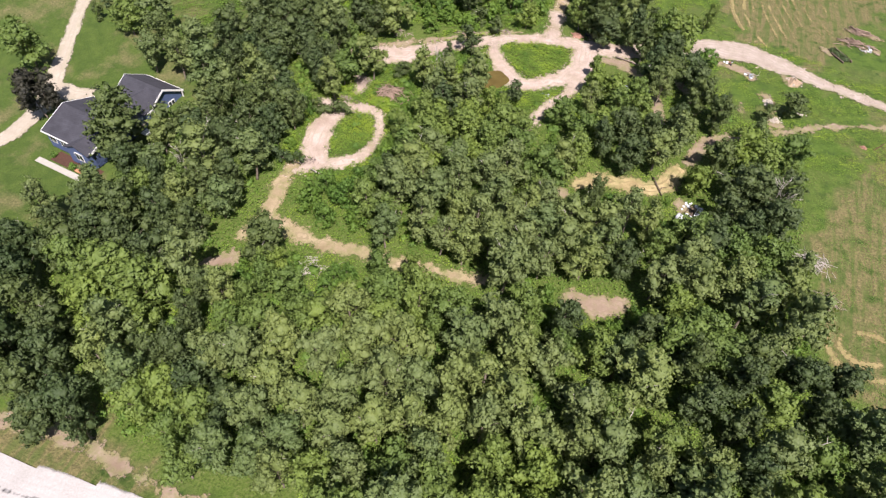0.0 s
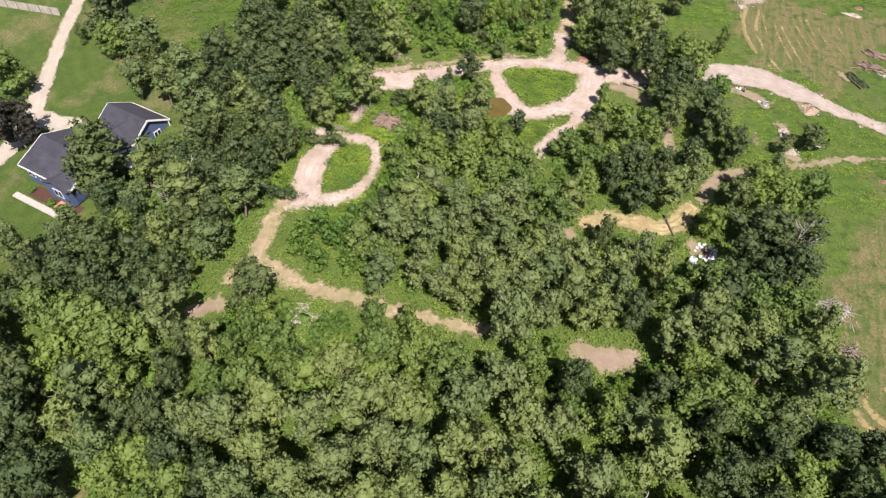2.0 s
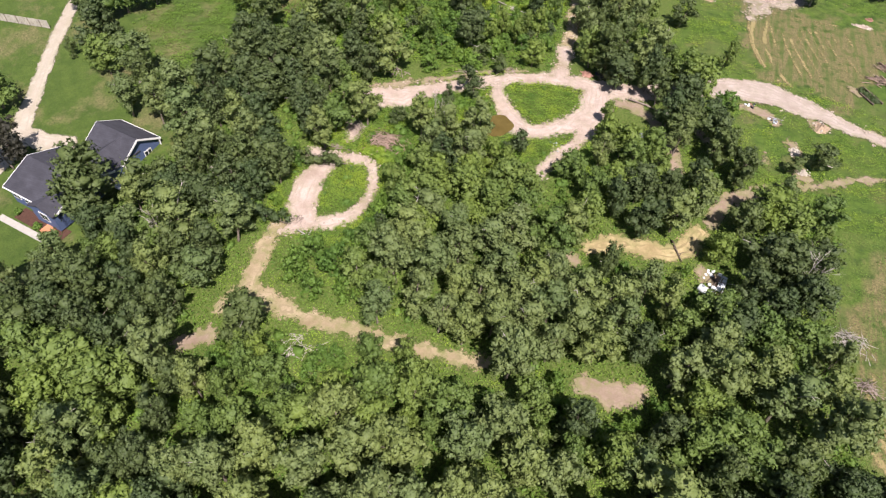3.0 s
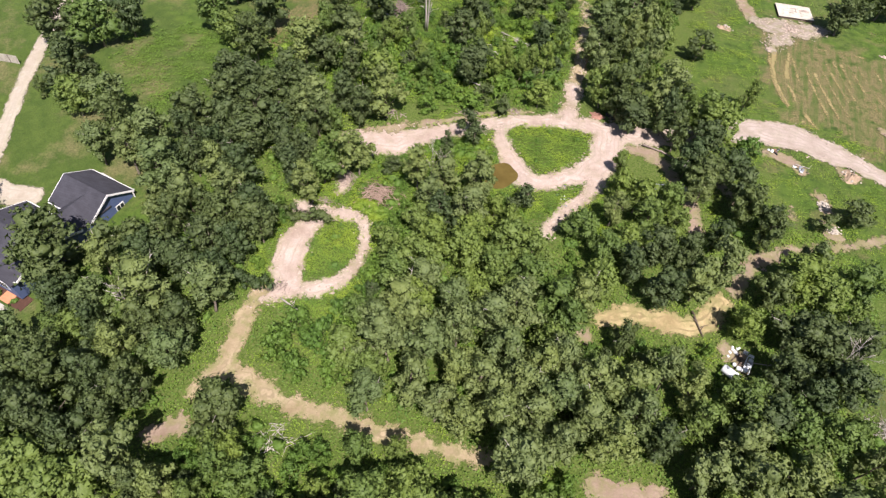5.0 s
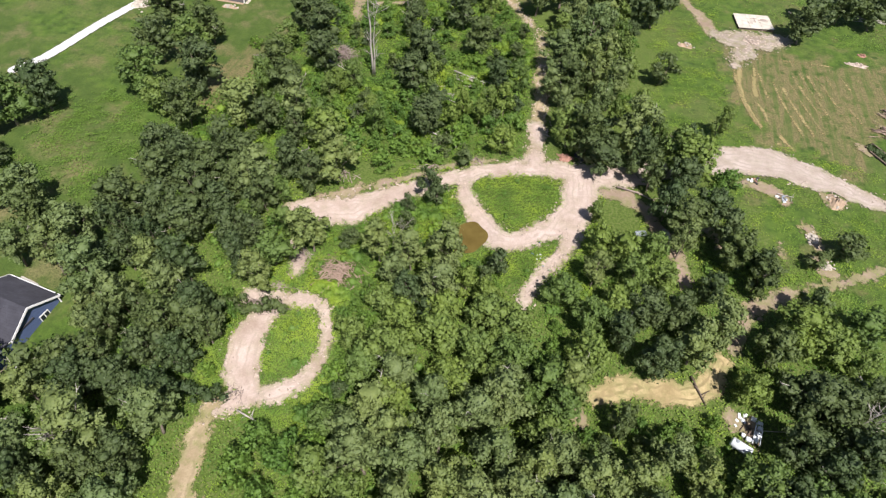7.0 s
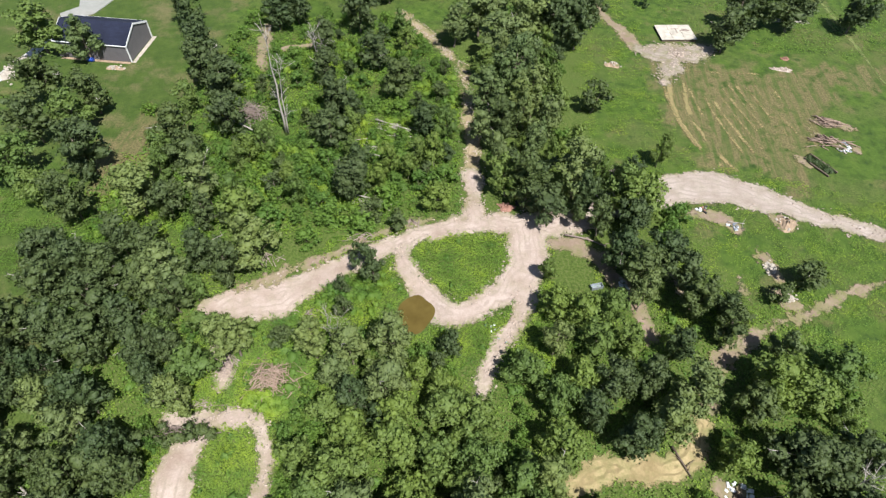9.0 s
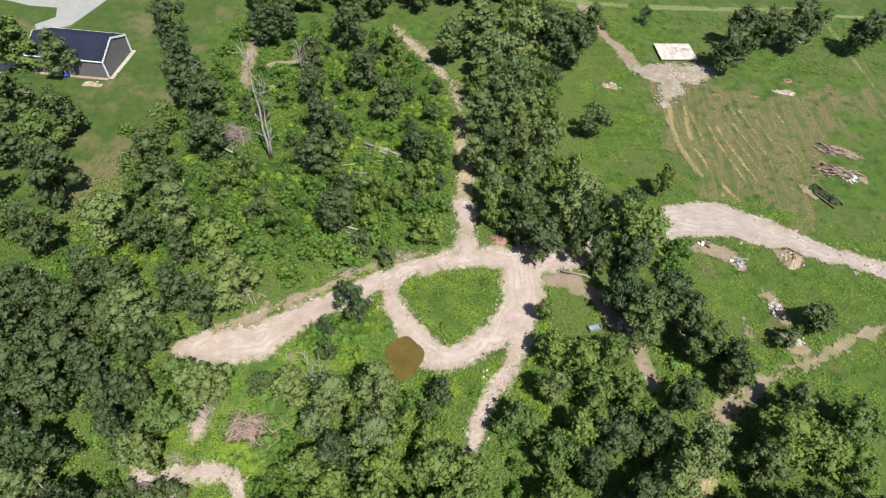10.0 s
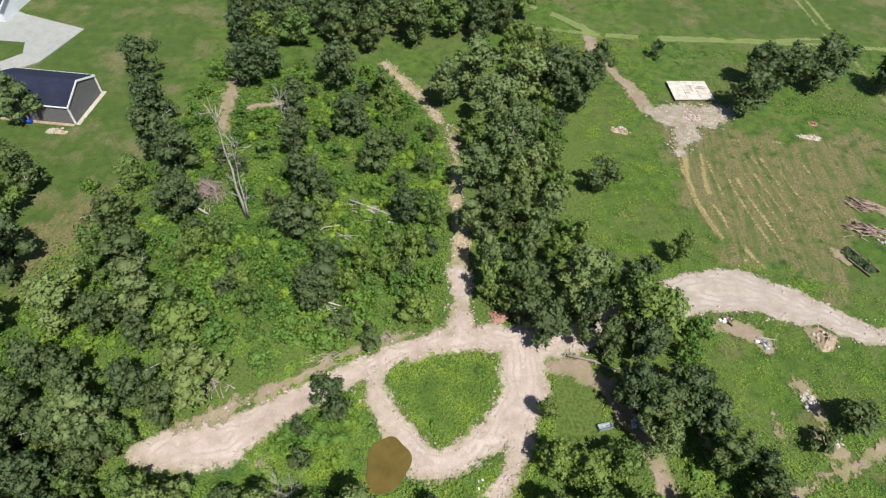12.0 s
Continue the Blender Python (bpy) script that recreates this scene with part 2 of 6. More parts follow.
# ---- ground materials ----
def ground_material():
    m, t, b = material("rough_grassland", 0.95)
    big, mid, fine = noise_at(t, 0.09, 3), noise_at(t, 0.55, 5), noise_at(t, 3.2, 4, 0.7)
    weed = ramp(t, mid, (0.3, (0.032, 0.060, 0.009)), (0.5, (0.062, 0.110, 0.015)), (0.72, (0.092, 0.140, 0.022)))
    weed = mix(t, span(t, big, 0.45, 0.7), weed, ramp(t, fine, (0.35, (0.066, 0.096, 0.021)), (0.7, (0.118, 0.136, 0.040))))
    bare = calc(t, "MULTIPLY", span(t, noise_at(t, 0.13, 6, 0.68), 0.53, 0.64), 0.75)
    weed = mix(t, bare, weed, ramp(t, noise_at(t, 2.2, 5, 0.75), (0.32, (0.075, 0.092, 0.028)), (0.55, (0.135, 0.125, 0.050)), (0.72, (0.215, 0.175, 0.090))))
    weed = mix(t, span(t, noise_at(t, 0.8, 5, 0.7), 0.56, 0.68), weed, (0.026, 0.056, 0.010))
    lawn = ramp(t, mid, (0.3, (0.042, 0.076, 0.012)), (0.7, (0.072, 0.110, 0.020)))
    lawn = mix(t, span(t, noise_at(t, 0.13, 5, 0.65), 0.50, 0.66), lawn, ramp(t, fine, (0.35, (0.100, 0.106, 0.038)), (0.7, (0.170, 0.150, 0.070))))
    dry = ramp(t, fine, (0.3, (0.094, 0.088, 0.036)), (0.7, (0.190, 0.158, 0.072)))
    floor_c = ramp(t, fine, (0.3, (0.050, 0.072, 0.016)), (0.5, (0.080, 0.125, 0.020)), (0.75, (0.125, 0.115, 0.055)))
    c = mix(t, attr(t, "lawn"), weed, lawn)
    geo = t.nodes.new("ShaderNodeNewGeometry")
    turn = node(t, "ShaderNodeMapping")
    turn.inputs["Rotation"].default_value, turn.inputs["Scale"].default_value = (0, 0, radians(-20)), (1.1, 0.09, 1.0)
    t.links.new(geo.outputs["Position"], turn.inputs["Vector"])
    streak = node(t, "ShaderNodeTexNoise", Scale=1.0, Detail=4.0, Roughness=0.65)
    t.links.new(turn.outputs[0], streak.inputs["Vector"])
    dry = mix(t, span(t, streak.outputs["Fac"], 0.46, 0.60), dry, ramp(t, mid, (0.35, (0.062, 0.092, 0.022)), (0.65, (0.105, 0.118, 0.036))))
    dry_f = calc(t, "MULTIPLY", attr(t, "dry"), span(t, mid, 0.32, 0.50))
    c = mix(t, dry_f, c, dry)
    c = mix(t, attr(t, "wood"), c, floor_c)
    c = mix(t, 0.55, c, ramp(t, fine, (0.28, (0.35, 0.38, 0.32)), (0.5, (0.85, 0.85, 0.8)), (0.72, (1.15, 1.13, 1.1))), "MULTIPLY")
    t.links.new(c, b.inputs["Base Color"])
    bump(t, b, fine, 0.9, 0.25)
    return m


def edged(name, build_colour, rough=0.95, soft=0.5):
    """A surface that frays out at its rim, by the attribute 'rim' in metres."""
    m, t, b = material(name, rough)
    colour, height = build_colour(t)
    t.links.new(colour, b.inputs["Base Color"])
    bump(t, b, height, 0.6, 0.08)
    rim = calc(t, "ADD", attr(t, "rim"), span(t, noise_at(t, 1.3, 6, 0.75), 0.25, 0.75, -soft, soft))
    keep = span(t, rim, -0.16, 0.16, 1.0, 0.0)
    clear = t.nodes.new("ShaderNodeBsdfTransparent")
    mixer = t.nodes.new("ShaderNodeMixShader")
    t.links.new(keep, mixer.inputs[0])
    t.links.new(clear.outputs[0], mixer.inputs[1])
    t.links.new(b.outputs[0], mixer.inputs[2])
    t.links.new(mixer.outputs[0], t.nodes["Material Output"].inputs[0])
    return m


def dirt_colour(light, dark, green=0.5, ruts=0.3, grass=0.0):
    def build(t):
        mid, fine, low = noise_at(t, 0.35, 5), noise_at(t, 4.5, 4, 0.7), noise_at(t, 0.16, 3)
        c = ramp(t, mid, (0.3, dark), (0.62, light))
        c = mix(t, 0.55, c, ramp(t, fine, (0.3, (0.70, 0.68, 0.64)), (0.65, (1, 1, 1))), "MULTIPLY")
        course = calc(t, "SINE", calc(t, "ADD", calc(t, "MULTIPLY", attr(t, "rim"), 7.5), calc(t, "MULTIPLY", noise_at(t, 0.25, 3), 5.0)))
        lane = calc(t, "MULTIPLY", span(t, course, 0.1, 0.9), calc(t, "MULTIPLY", span(t, mid, 0.4, 0.6), ruts))
        c = mix(t, lane, c, tuple(v * 0.68 for v in dark))
        weedy = calc(t, "MULTIPLY", span(t, noise_at(t, 0.6, 6, 0.7), 0.46, 0.62), grass)
        c = mix(t, weedy, c, ramp(t, fine, (0.3, (0.10, 0.125, 0.035)), (0.7, (0.20, 0.19, 0.075))))
        verge = calc(t, "MULTIPLY", span(t, attr(t, "rim"), -1.1, 0.1), span(t, noise_at(t, 1.1, 5, 0.7), 0.40, 0.58))
        c = mix(t, calc(t, "MULTIPLY", verge, green), c, ramp(t, low, (0.35, (0.115, 0.14, 0.04)), (0.65, (0.19, 0.165, 0.075))))
        return c, fine
    return build


M_GROUND = ground_material()
M_DIRT = edged("pale_sandy_dirt", dirt_colour((0.432, 0.354, 0.304), (0.282, 0.216, 0.172), 0.9, 0.38, 0.16), soft=0.7)
M_LANE = edged("grassy_dirt", dirt_colour((0.350, 0.280, 0.180), (0.220, 0.170, 0.098), 1.0, 0.55, 0.80), soft=1.2)
M_STRAW = edged("straw_litter", dirt_colour((0.400, 0.320, 0.170), (0.200, 0.150, 0.072), 0.9, 0.7, 0.45), soft=0.9)
M_TRACK = edged("worn_earth", dirt_colour((0.290, 0.222, 0.168), (0.196, 0.142, 0.102), 1.0, 0.4, 0.55), soft=0.9)
M_FARM = edged("crushed_stone", dirt_colour((0.395, 0.335, 0.290), (0.262, 0.212, 0.172), 0.8, 0.42, 0.14), soft=0.7)
M_GRAVEL = edged("broken_rubble", dirt_colour((0.335, 0.285, 0.240), (0.200, 0.160, 0.122), 0.9, 0.5, 0.5), soft=1.2)
M_DRIVE = edged("pale_gravel", dirt_colour((0.395, 0.355, 0.292), (0.315, 0.270, 0.212), 0.5, 0.35, 0.05), soft=0.4)
M_ROAD = edged("worn_asphalt", dirt_colour((0.400, 0.385, 0.370), (0.345, 0.330, 0.315), 0.0, 0.15), soft=0.15)
M_SEAM = edged("dark_tar", dirt_colour((0.10, 0.10, 0.10), (0.06, 0.06, 0.065), 0.0, 0.0), soft=0.1)
M_HAY = edged("cut_hay", dirt_colour((0.270, 0.215, 0.100), (0.200, 0.160, 0.070), 0.2, 0.0, 0.35), soft=0.3)
M_MOWN = edged("mown_grass", dirt_colour((0.150, 0.185, 0.058), (0.105, 0.150, 0.040), 0.6, 0.4), soft=0.5)
M_CONCRETE_SLAB = edged("new_concrete", dirt_colour((0.560, 0.552, 0.535), (0.500, 0.492, 0.475), 0.0, 0.0), 0.8, 0.02)


def sheet(name, strokes, mat, lift, step, label, category, reach=0.9, fray=1.0):
    """A ground surface along strokes, laid on the land and cut to their outline."""
    rows = np.vstack([spline(s) if len(s) > 1 else np.array(s) for s in strokes])
    pad = rows[:, 2].max() / 2 + 1
    x0, x1, y0, y1 = rows[:, 0].min() - pad, rows[:, 0].max() + pad, rows[:, 1].min() - pad, rows[:, 1].max() + pad
    nx, ny = int((x1 - x0) / step) + 1, int((y1 - y0) / step) + 1
    X, Y = np.meshgrid(x0 + np.arange(nx) * step, y0 + np.arange(ny) * step)
    d = away(strokes, X, Y) + fray * (0.34 * waves(X, Y, 5.0, 31) + 0.12 * waves(X, Y, 1.7, 32))
    keep = d < reach
    cell = keep[:-1, :-1] & keep[1:, :-1] & keep[:-1, 1:] & keep[1:, 1:]
    index = np.arange(nx * ny).reshape(ny, nx)
    j, i = np.nonzero(cell)
    faces = np.stack([index[j, i], index[j, i + 1], index[j + 1, i + 1], index[j + 1, i]], 1)
    used, faces = np.unique(faces, return_inverse=True)
    faces = faces.reshape(-1, 4)
    X, Y, d = X.ravel()[used], Y.ravel()[used], d.ravel()[used]
    verts = np.stack([X, Y, land(X, Y) + lift], 1)
    me = mesh_of(name, verts.tolist(), faces.tolist(), mat, True)
    me.attributes.new("rim", "FLOAT", "POINT").data.foreach_set("value", d.astype(np.float32))
    return tagged(new(name, me), label, category, kind="structure")


LAWNS = [
    [(-140, -5), (-62, 10), (-64, 24), (-70, 36), (-72, 45), (-70, 60), (-70, 68), (-64, 76), (-67, 92), (-88, 104), (-140, 130)],
    [(-140, 128), (-92, 128), (-74, 108), (-62, 112), (-65, 128), (-68, 140), (-66, 160), (-70, 200), (-140, 200)],
    [(14, 183), (130, 190), (130, 235), (14, 235)],
]
DRY = [
    [(16, 156), (15, 147), (16.5, 132), (21.6, 123), (29, 121.5), (36, 116), (38, 127), (42.5, 138), (46, 145), (62, 150), (62, 157), (44, 153), (31, 151)],
    [(33, 72), (33, 52), (40, 46), (60, 50), (60, 90), (46, 100), (38, 84)],
    [(-64, 122), (-60, 108), (-68, 104), (-76, 112), (-70, 126)],
    [(-60, 5), (-30, 7), (-34, 14), (-50, 15)],
]
WOODS = [
    [(-62, 24), (-45, 16), (-30, 11), (45, 20), (42, 44), (34, 56), (32, 90), (22, 98), (14, 110), (4, 112), (4, 165), (-20, 165), (-26, 112), (-48, 106), (-62, 92), (-58, 60), (-66, 40)],
]


def build_ground():
    near_x, near_y = np.arange(-125, 80.1, 1.25), np.arange(-15, 215.1, 1.25)
    far = np.array([1500, 900, 500, 300, 180, 100, 50, 20])
    xs = np.concatenate([-125 - far, near_x, 80 + far[::-1]])
    ys = np.concatenate([-15 - far, near_y, 215 + far[::-1]])
    X, Y = np.meshgrid(xs, ys)
    Z = land(X, Y) + 0.06 * waves(X, Y, 9, 3) * (away(ALL_WAYS, X, Y) > 1.0)
    Z = Z - 0.09 * (away(ALL_WAYS, X, Y) < 0.5)
    pond = np.hypot((X - POND[0]) / POND[2], (Y - POND[1]) / POND[3])
    Z = Z - 0.06 * (pond < 1.15)
    nx = len(xs)
    j, i = np.mgrid[0:len(ys) - 1, 0:nx - 1]
    k = (j * nx + i).ravel()
    me = mesh_of("ground", np.stack([X, Y, Z], -1).reshape(-1, 3).tolist(), np.stack([k, k + 1, k + nx + 1, k + nx], 1).tolist(), M_GROUND, True)
    wob_x, wob_y = X + 2.0 * waves(X, Y, 7, 5), Y + 2.0 * waves(X, Y, 7, 6)
    for name, polys in (("lawn", LAWNS), ("dry", DRY), ("wood", WOODS)):
        mask = np.zeros(X.shape)
        for p in polys:
            mask = np.maximum(mask, inside(p, wob_x, wob_y))
        me.attributes.new(name, "FLOAT", "POINT").data.foreach_set("value", mask.ravel().astype(np.float32))
    return tagged(new("ground", me), "rough green grassland with weeds and dry mown patches", "ground", kind="structure")


build_ground()
sheet("dirt_path", DIRT[:3] + [DIRT[3][:3], DIRT[4]], M_DIRT, 0.03, 0.35, "pale sandy dirt path looping round grassy islands", "dirt path", 1.5, 1.2)
sheet("lower_path", DIRT[5:7], M_DIRT, 0.034, 0.35, "sandy dirt path ringing a small grassy island", "dirt path", 1.5)
sheet("grassy_path", DIRT[7:], M_LANE, 0.042, 0.35, "tan dirt lane with grass growing through it", "dirt path", 2.0, 1.6)
sheet("north_path", [DIRT[3][2:]], M_LANE, 0.028, 0.35, "narrow tan dirt path running into the trees", "dirt path", 1.5, 1.6)
sheet("straw_path", STRAW, M_STRAW, 0.036, 0.4, "bare path strewn with golden straw", "path")
for k, course in enumerate(TRACKS):
    sheet("worn_track", [course], M_TRACK, 0.022 + 0.002 * k, 0.35, "worn patch of bare brown earth", "bare earth", 1.7, 1.6)
sheet("farm_road", FARM_ROAD, M_FARM, 0.045, 0.5, "pale crushed stone farm road beside a mown field", "road")
sheet("driveway", DRIVE, M_DRIVE, 0.03, 0.5, "pale gravel driveway leading to a blue house", "driveway", 1.0, 0.6)
sheet("road", ROAD, M_ROAD, 0.05, 0.8, "sun-bleached grey asphalt country road", "road", 0.5, 0.2)
sheet("road_seam", [[(x, y, 0.22) for x, y, w in ROAD[0]]], M_SEAM, 0.062, 0.25, "dark tar seam along the middle of the road", "road seam", 0.3, 0.2)
sheet("gravel_patch", GRAVEL, M_GRAVEL, 0.055, 0.4, "spread patch of pale rubble and gravel", "gravel", 1.5, 1.7)
for k, course in enumerate(HAY):
    sheet("hay_row", [course], M_HAY, 0.012 + 0.0015 * k, 0.25, "thin golden row of cut hay on the field", "hay", 0.5, 0.3)
sheet("mown_track", MOWN, M_MOWN, 0.03, 0.5, "pale green mown track across the field", "track", 0.7, 0.25)
APRON_EDGE = [(-113, 171), (-104.3, 167.5), (-90.8, 164.2), (-93.2, 152.7), (-97.6, 148.4), (-99.8, 151.6), (-97.4, 154.7), (-99.0, 158.2), (-104.5, 158.0), (-113, 160)]


def poured_slab(name, edge, thick, mat, label, category):
    """A flat cast slab with a given outline."""
    bm = bmesh.new()
    top = [bm.verts.new((x, y, ground_z(x, y) + thick)) for x, y in edge]
    low = [bm.verts.new((x, y, ground_z(x, y) - 0.3)) for x, y in edge]
    for k in range(len(edge)):
        n = (k + 1) % len(edge)
        bm.faces.new((top[k], top[n], low[n], low[k]))
    bmesh.ops.triangulate(bm, faces=[bm.faces.new(top)])
    bmesh.ops.recalc_face_normals(bm, faces=bm.faces)
    me = bpy.data.meshes.new(name)
    bm.to_mesh(me)
    bm.free()
    me.materials.append(mat)
    return tagged(new(name, me), label, category, kind="structure")


poured_slab("concrete_apron", APRON_EDGE, 0.06, M_CONCRETE_SLAB, "bright new concrete driveway beside the barn", "driveway")
sheet("concrete_lane", APRON[1:], M_CONCRETE_SLAB, 0.05, 0.4, "narrow white concrete lane between lawns", "driveway", 0.3, 0.0)


# ---- pond ----
def build_pond():
    m, t, b = material("muddy_water", 0.06)
    n = noise_at(t, 0.5, 3)
    t.links.new(ramp(t, n, (0.3, (0.080, 0.056, 0.011)), (0.7, (0.116, 0.084, 0.020))), b.inputs["Base Color"])
    b.inputs["Specular IOR Level"].default_value = 0.5
    bm = bmesh.new()
    ring = []
    for k in range(64):
        a = k * math.tau / 64
        w = 1 + 0.07 * math.sin(3 * a + 1) + 0.05 * math.sin(5 * a)
        ring.append(bm.verts.new((POND[0] + POND[2] * w * math.cos(a) + 0.25 * math.sin(a), POND[1] + POND[3] * w * math.sin(a), POND[4] + 0.065)))
    bm.faces.new(ring)
    me = bpy.data.meshes.new("pond_water")
    bm.to_mesh(me)
    me.materials.append(m)
    tagged(new("pond_water", me), "shallow puddle of muddy brown water on the path", "water", kind="structure")


build_pond()


# ---- trees ----
def leaf_material(name, dark, mid, light, patchy=False):
    m, t, b = material(name, 0.5)
    b.inputs["Specular IOR Level"].default_value = 0.3
    geo = t.nodes.new("ShaderNodeNewGeometry")
    info = t.nodes.new("ShaderNodeObjectInfo")
    c = mix(t, 0.6, mid, ramp(t, geo.outputs["Random Per Island"], (0.0, dark), (0.5, mid), (1.0, light)))
    tint = ramp(t, info.outputs["Random"], (0.0, (0.74, 0.83, 0.82)), (0.5, (1, 1, 1)), (1.0, (1.16, 1.14, 0.95)))
    c = mix(t, 1.0, c, tint, "MULTIPLY")
    patch = ramp(t, noise_at(t, 0.5, 3), (0.3, (0.84, 0.88, 0.90)), (0.7, (1.10, 1.08, 1.0)))
    c = mix(t, 1.0, c, patch, "MULTIPLY")
    if patchy:
        c = mix(t, 1.0, c, ramp(t, noise_at(t, 0.22, 4, 0.65), (0.36, (0.50, 0.64, 0.70)), (0.50, (0.94, 0.96, 1.0)), (0.64, (1.34, 1.20, 0.95))), "MULTIPLY")
    speck = noise_at(t, 4.0, 3, 0.7)
    c = mix(t, 1.0, c, ramp(t, speck, (0.32, (0.90, 0.91, 0.88)), (0.68, (1.09, 1.08, 1.05))), "MULTIPLY")
    t.links.new(c, b.inputs["Base Color"])
    bump(t, b, speck, 0.7, 0.18)
    glow = t.nodes.new("ShaderNodeBsdfTranslucent")
    t.links.new(mix(t, 1.0, c, (1.2, 1.25, 0.6), "MULTIPLY"), glow.inputs[0])
    mixer = t.nodes.new("ShaderNodeMixShader")
    mixer.inputs[0].default_value = 0.3
    t.links.new(b.outputs[0], mixer.inputs[1])
    t.links.new(glow.outputs[0], mixer.inputs[2])
    t.links.new(mixer.outputs[0], t.nodes["Material Output"].inputs[0])
    return m


def bark_material(name, dark, light):
    m, t, b = material(name, 0.95)
    n = noise_at(t, 6, 5)
    t.links.new(ramp(t, n, (0.3, dark), (0.7, light)), b.inputs["Base Color"])
    bump(t, b, n, 0.7, 0.05)
    return m


M_LEAF_GREY = leaf_material("grey_green_leaves", (0.124, 0.160, 0.058), (0.149, 0.192, 0.069), (0.175, 0.222, 0.082))
M_LEAF_DARK = leaf_material("dark_green_leaves", (0.064, 0.090, 0.035), (0.082, 0.114, 0.042), (0.101, 0.137, 0.051))
M_LEAF_FRESH = leaf_material("fresh_green_leaves", (0.114, 0.164, 0.040), (0.140, 0.198, 0.048), (0.168, 0.230, 0.060))
M_LEAF_BUSH = leaf_material("weedy_leaves", (0.090, 0.160, 0.028), (0.114, 0.198, 0.036), (0.144, 0.234, 0.048))
M_LEAF_WEED = leaf_material("bright_weeds", (0.132, 0.216, 0.028), (0.166, 0.258, 0.037), (0.204, 0.296, 0.052), True)
M_LEAF_PURPLE = leaf_material("purple_leaves", (0.026, 0.026, 0.020), (0.044, 0.042, 0.030), (0.066, 0.062, 0.044))
M_BARK = bark_material("grey_bark", (0.10, 0.08, 0.06), (0.24, 0.20, 0.16))
M_DEADWOOD = bark_material("bleached_deadwood", (0.26, 0.23, 0.20), (0.48, 0.44, 0.39))
M_BRUSH = bark_material("dry_brushwood", (0.17, 0.13, 0.11), (0.36, 0.29, 0.25))

ICO = bmesh.new()
bmesh.ops.create_icosphere(ICO, subdivisions=1, radius=1)
ICO_V = np.array([v.co for v in ICO.verts])
ICO_F = np.array([[v.index for v in f.verts] for f in ICO.faces])
ICO.free()
OCTA_V = np.array([(1, 0, 0), (0, 1, 0), (-1, 0, 0), (0, -1, 0), (0, 0, 1), (0, 0, -1)], float)
OCTA_F = np.array([(0, 1, 4), (1, 2, 4), (2, 3, 4), (3, 0, 4), (1, 0, 5), (2, 1, 5), (3, 2, 5), (0, 3, 5)])


def unit(v):
    return v / (np.linalg.norm(v, axis=1)[:, None] + 1e-9)


def leaf_cloud(r, lobes, leaves, size, core=0.74):
    """Leafy lobes (x, y, z, radius, flatness): a lumpy core in each, shingled with leaf sprays. Vertices, triangles, normals."""
    verts, faces, normals, n = [], [], [], 0
    share = np.array([l[3] ** 2 for l in lobes])
    share = share / share.sum()
    for lobe, part_of in zip(lobes, share):
        c, rad, flat = np.array(lobe[:3]), lobe[3], lobe[4]
        stretch = np.array((r.uniform(0.75, 1.3), r.uniform(0.75, 1.3), flat))
        shape_v, shape_f = (ICO_V, ICO_F) if rad > 0.85 else (OCTA_V, OCTA_F)
        k = shape_v * (rad * core * r.uniform(0.7, 1.15, (len(shape_v), 1))) * stretch + c
        verts.append(k)
        normals.append(unit(shape_v + r.normal(size=shape_v.shape) * 0.25))
        faces.append(shape_f + n)
        n += len(k)
        m = max(5, int(leaves * part_of))
        d = r.normal(size=(m, 3))
        d[:, 2] = d[:, 2] + 0.35
        d = unit(d)
        p = c + d * (rad * r.uniform(0.66, 1.25, (m, 1))) * stretch
        normal = unit(d + r.normal(size=(m, 3)) * 0.38)
        u = unit(np.cross(normal, r.normal(size=(m, 3))))
        v = np.cross(normal, u)
        s = size * r.uniform(0.5, 1.0, (m, 1)) ** 2 * 1.75
        tri = np.stack([p - u * s * 0.62 - v * s * 0.2, p + u * s * 0.40 - v * s * 0.34, p + v * s * 0.62 + u * s * 0.1], 1).reshape(-1, 3)
        verts.append(tri)
        normals.append(np.repeat(unit(d + normal * 0.6 + (0, 0, 0.35)), 3, axis=0))
        faces.append(np.arange(m * 3).reshape(m, 3) + n)
        n += m * 3
    return np.vstack(verts), np.vstack(faces), np.vstack(normals)


def leaf_mesh(name, cloud, mat):
    verts, faces, normals = cloud
    me = mesh_of(name, verts.tolist(), faces.tolist(), mat, True)
    me.normals_split_custom_set_from_vertices(normals.tolist())
    return me


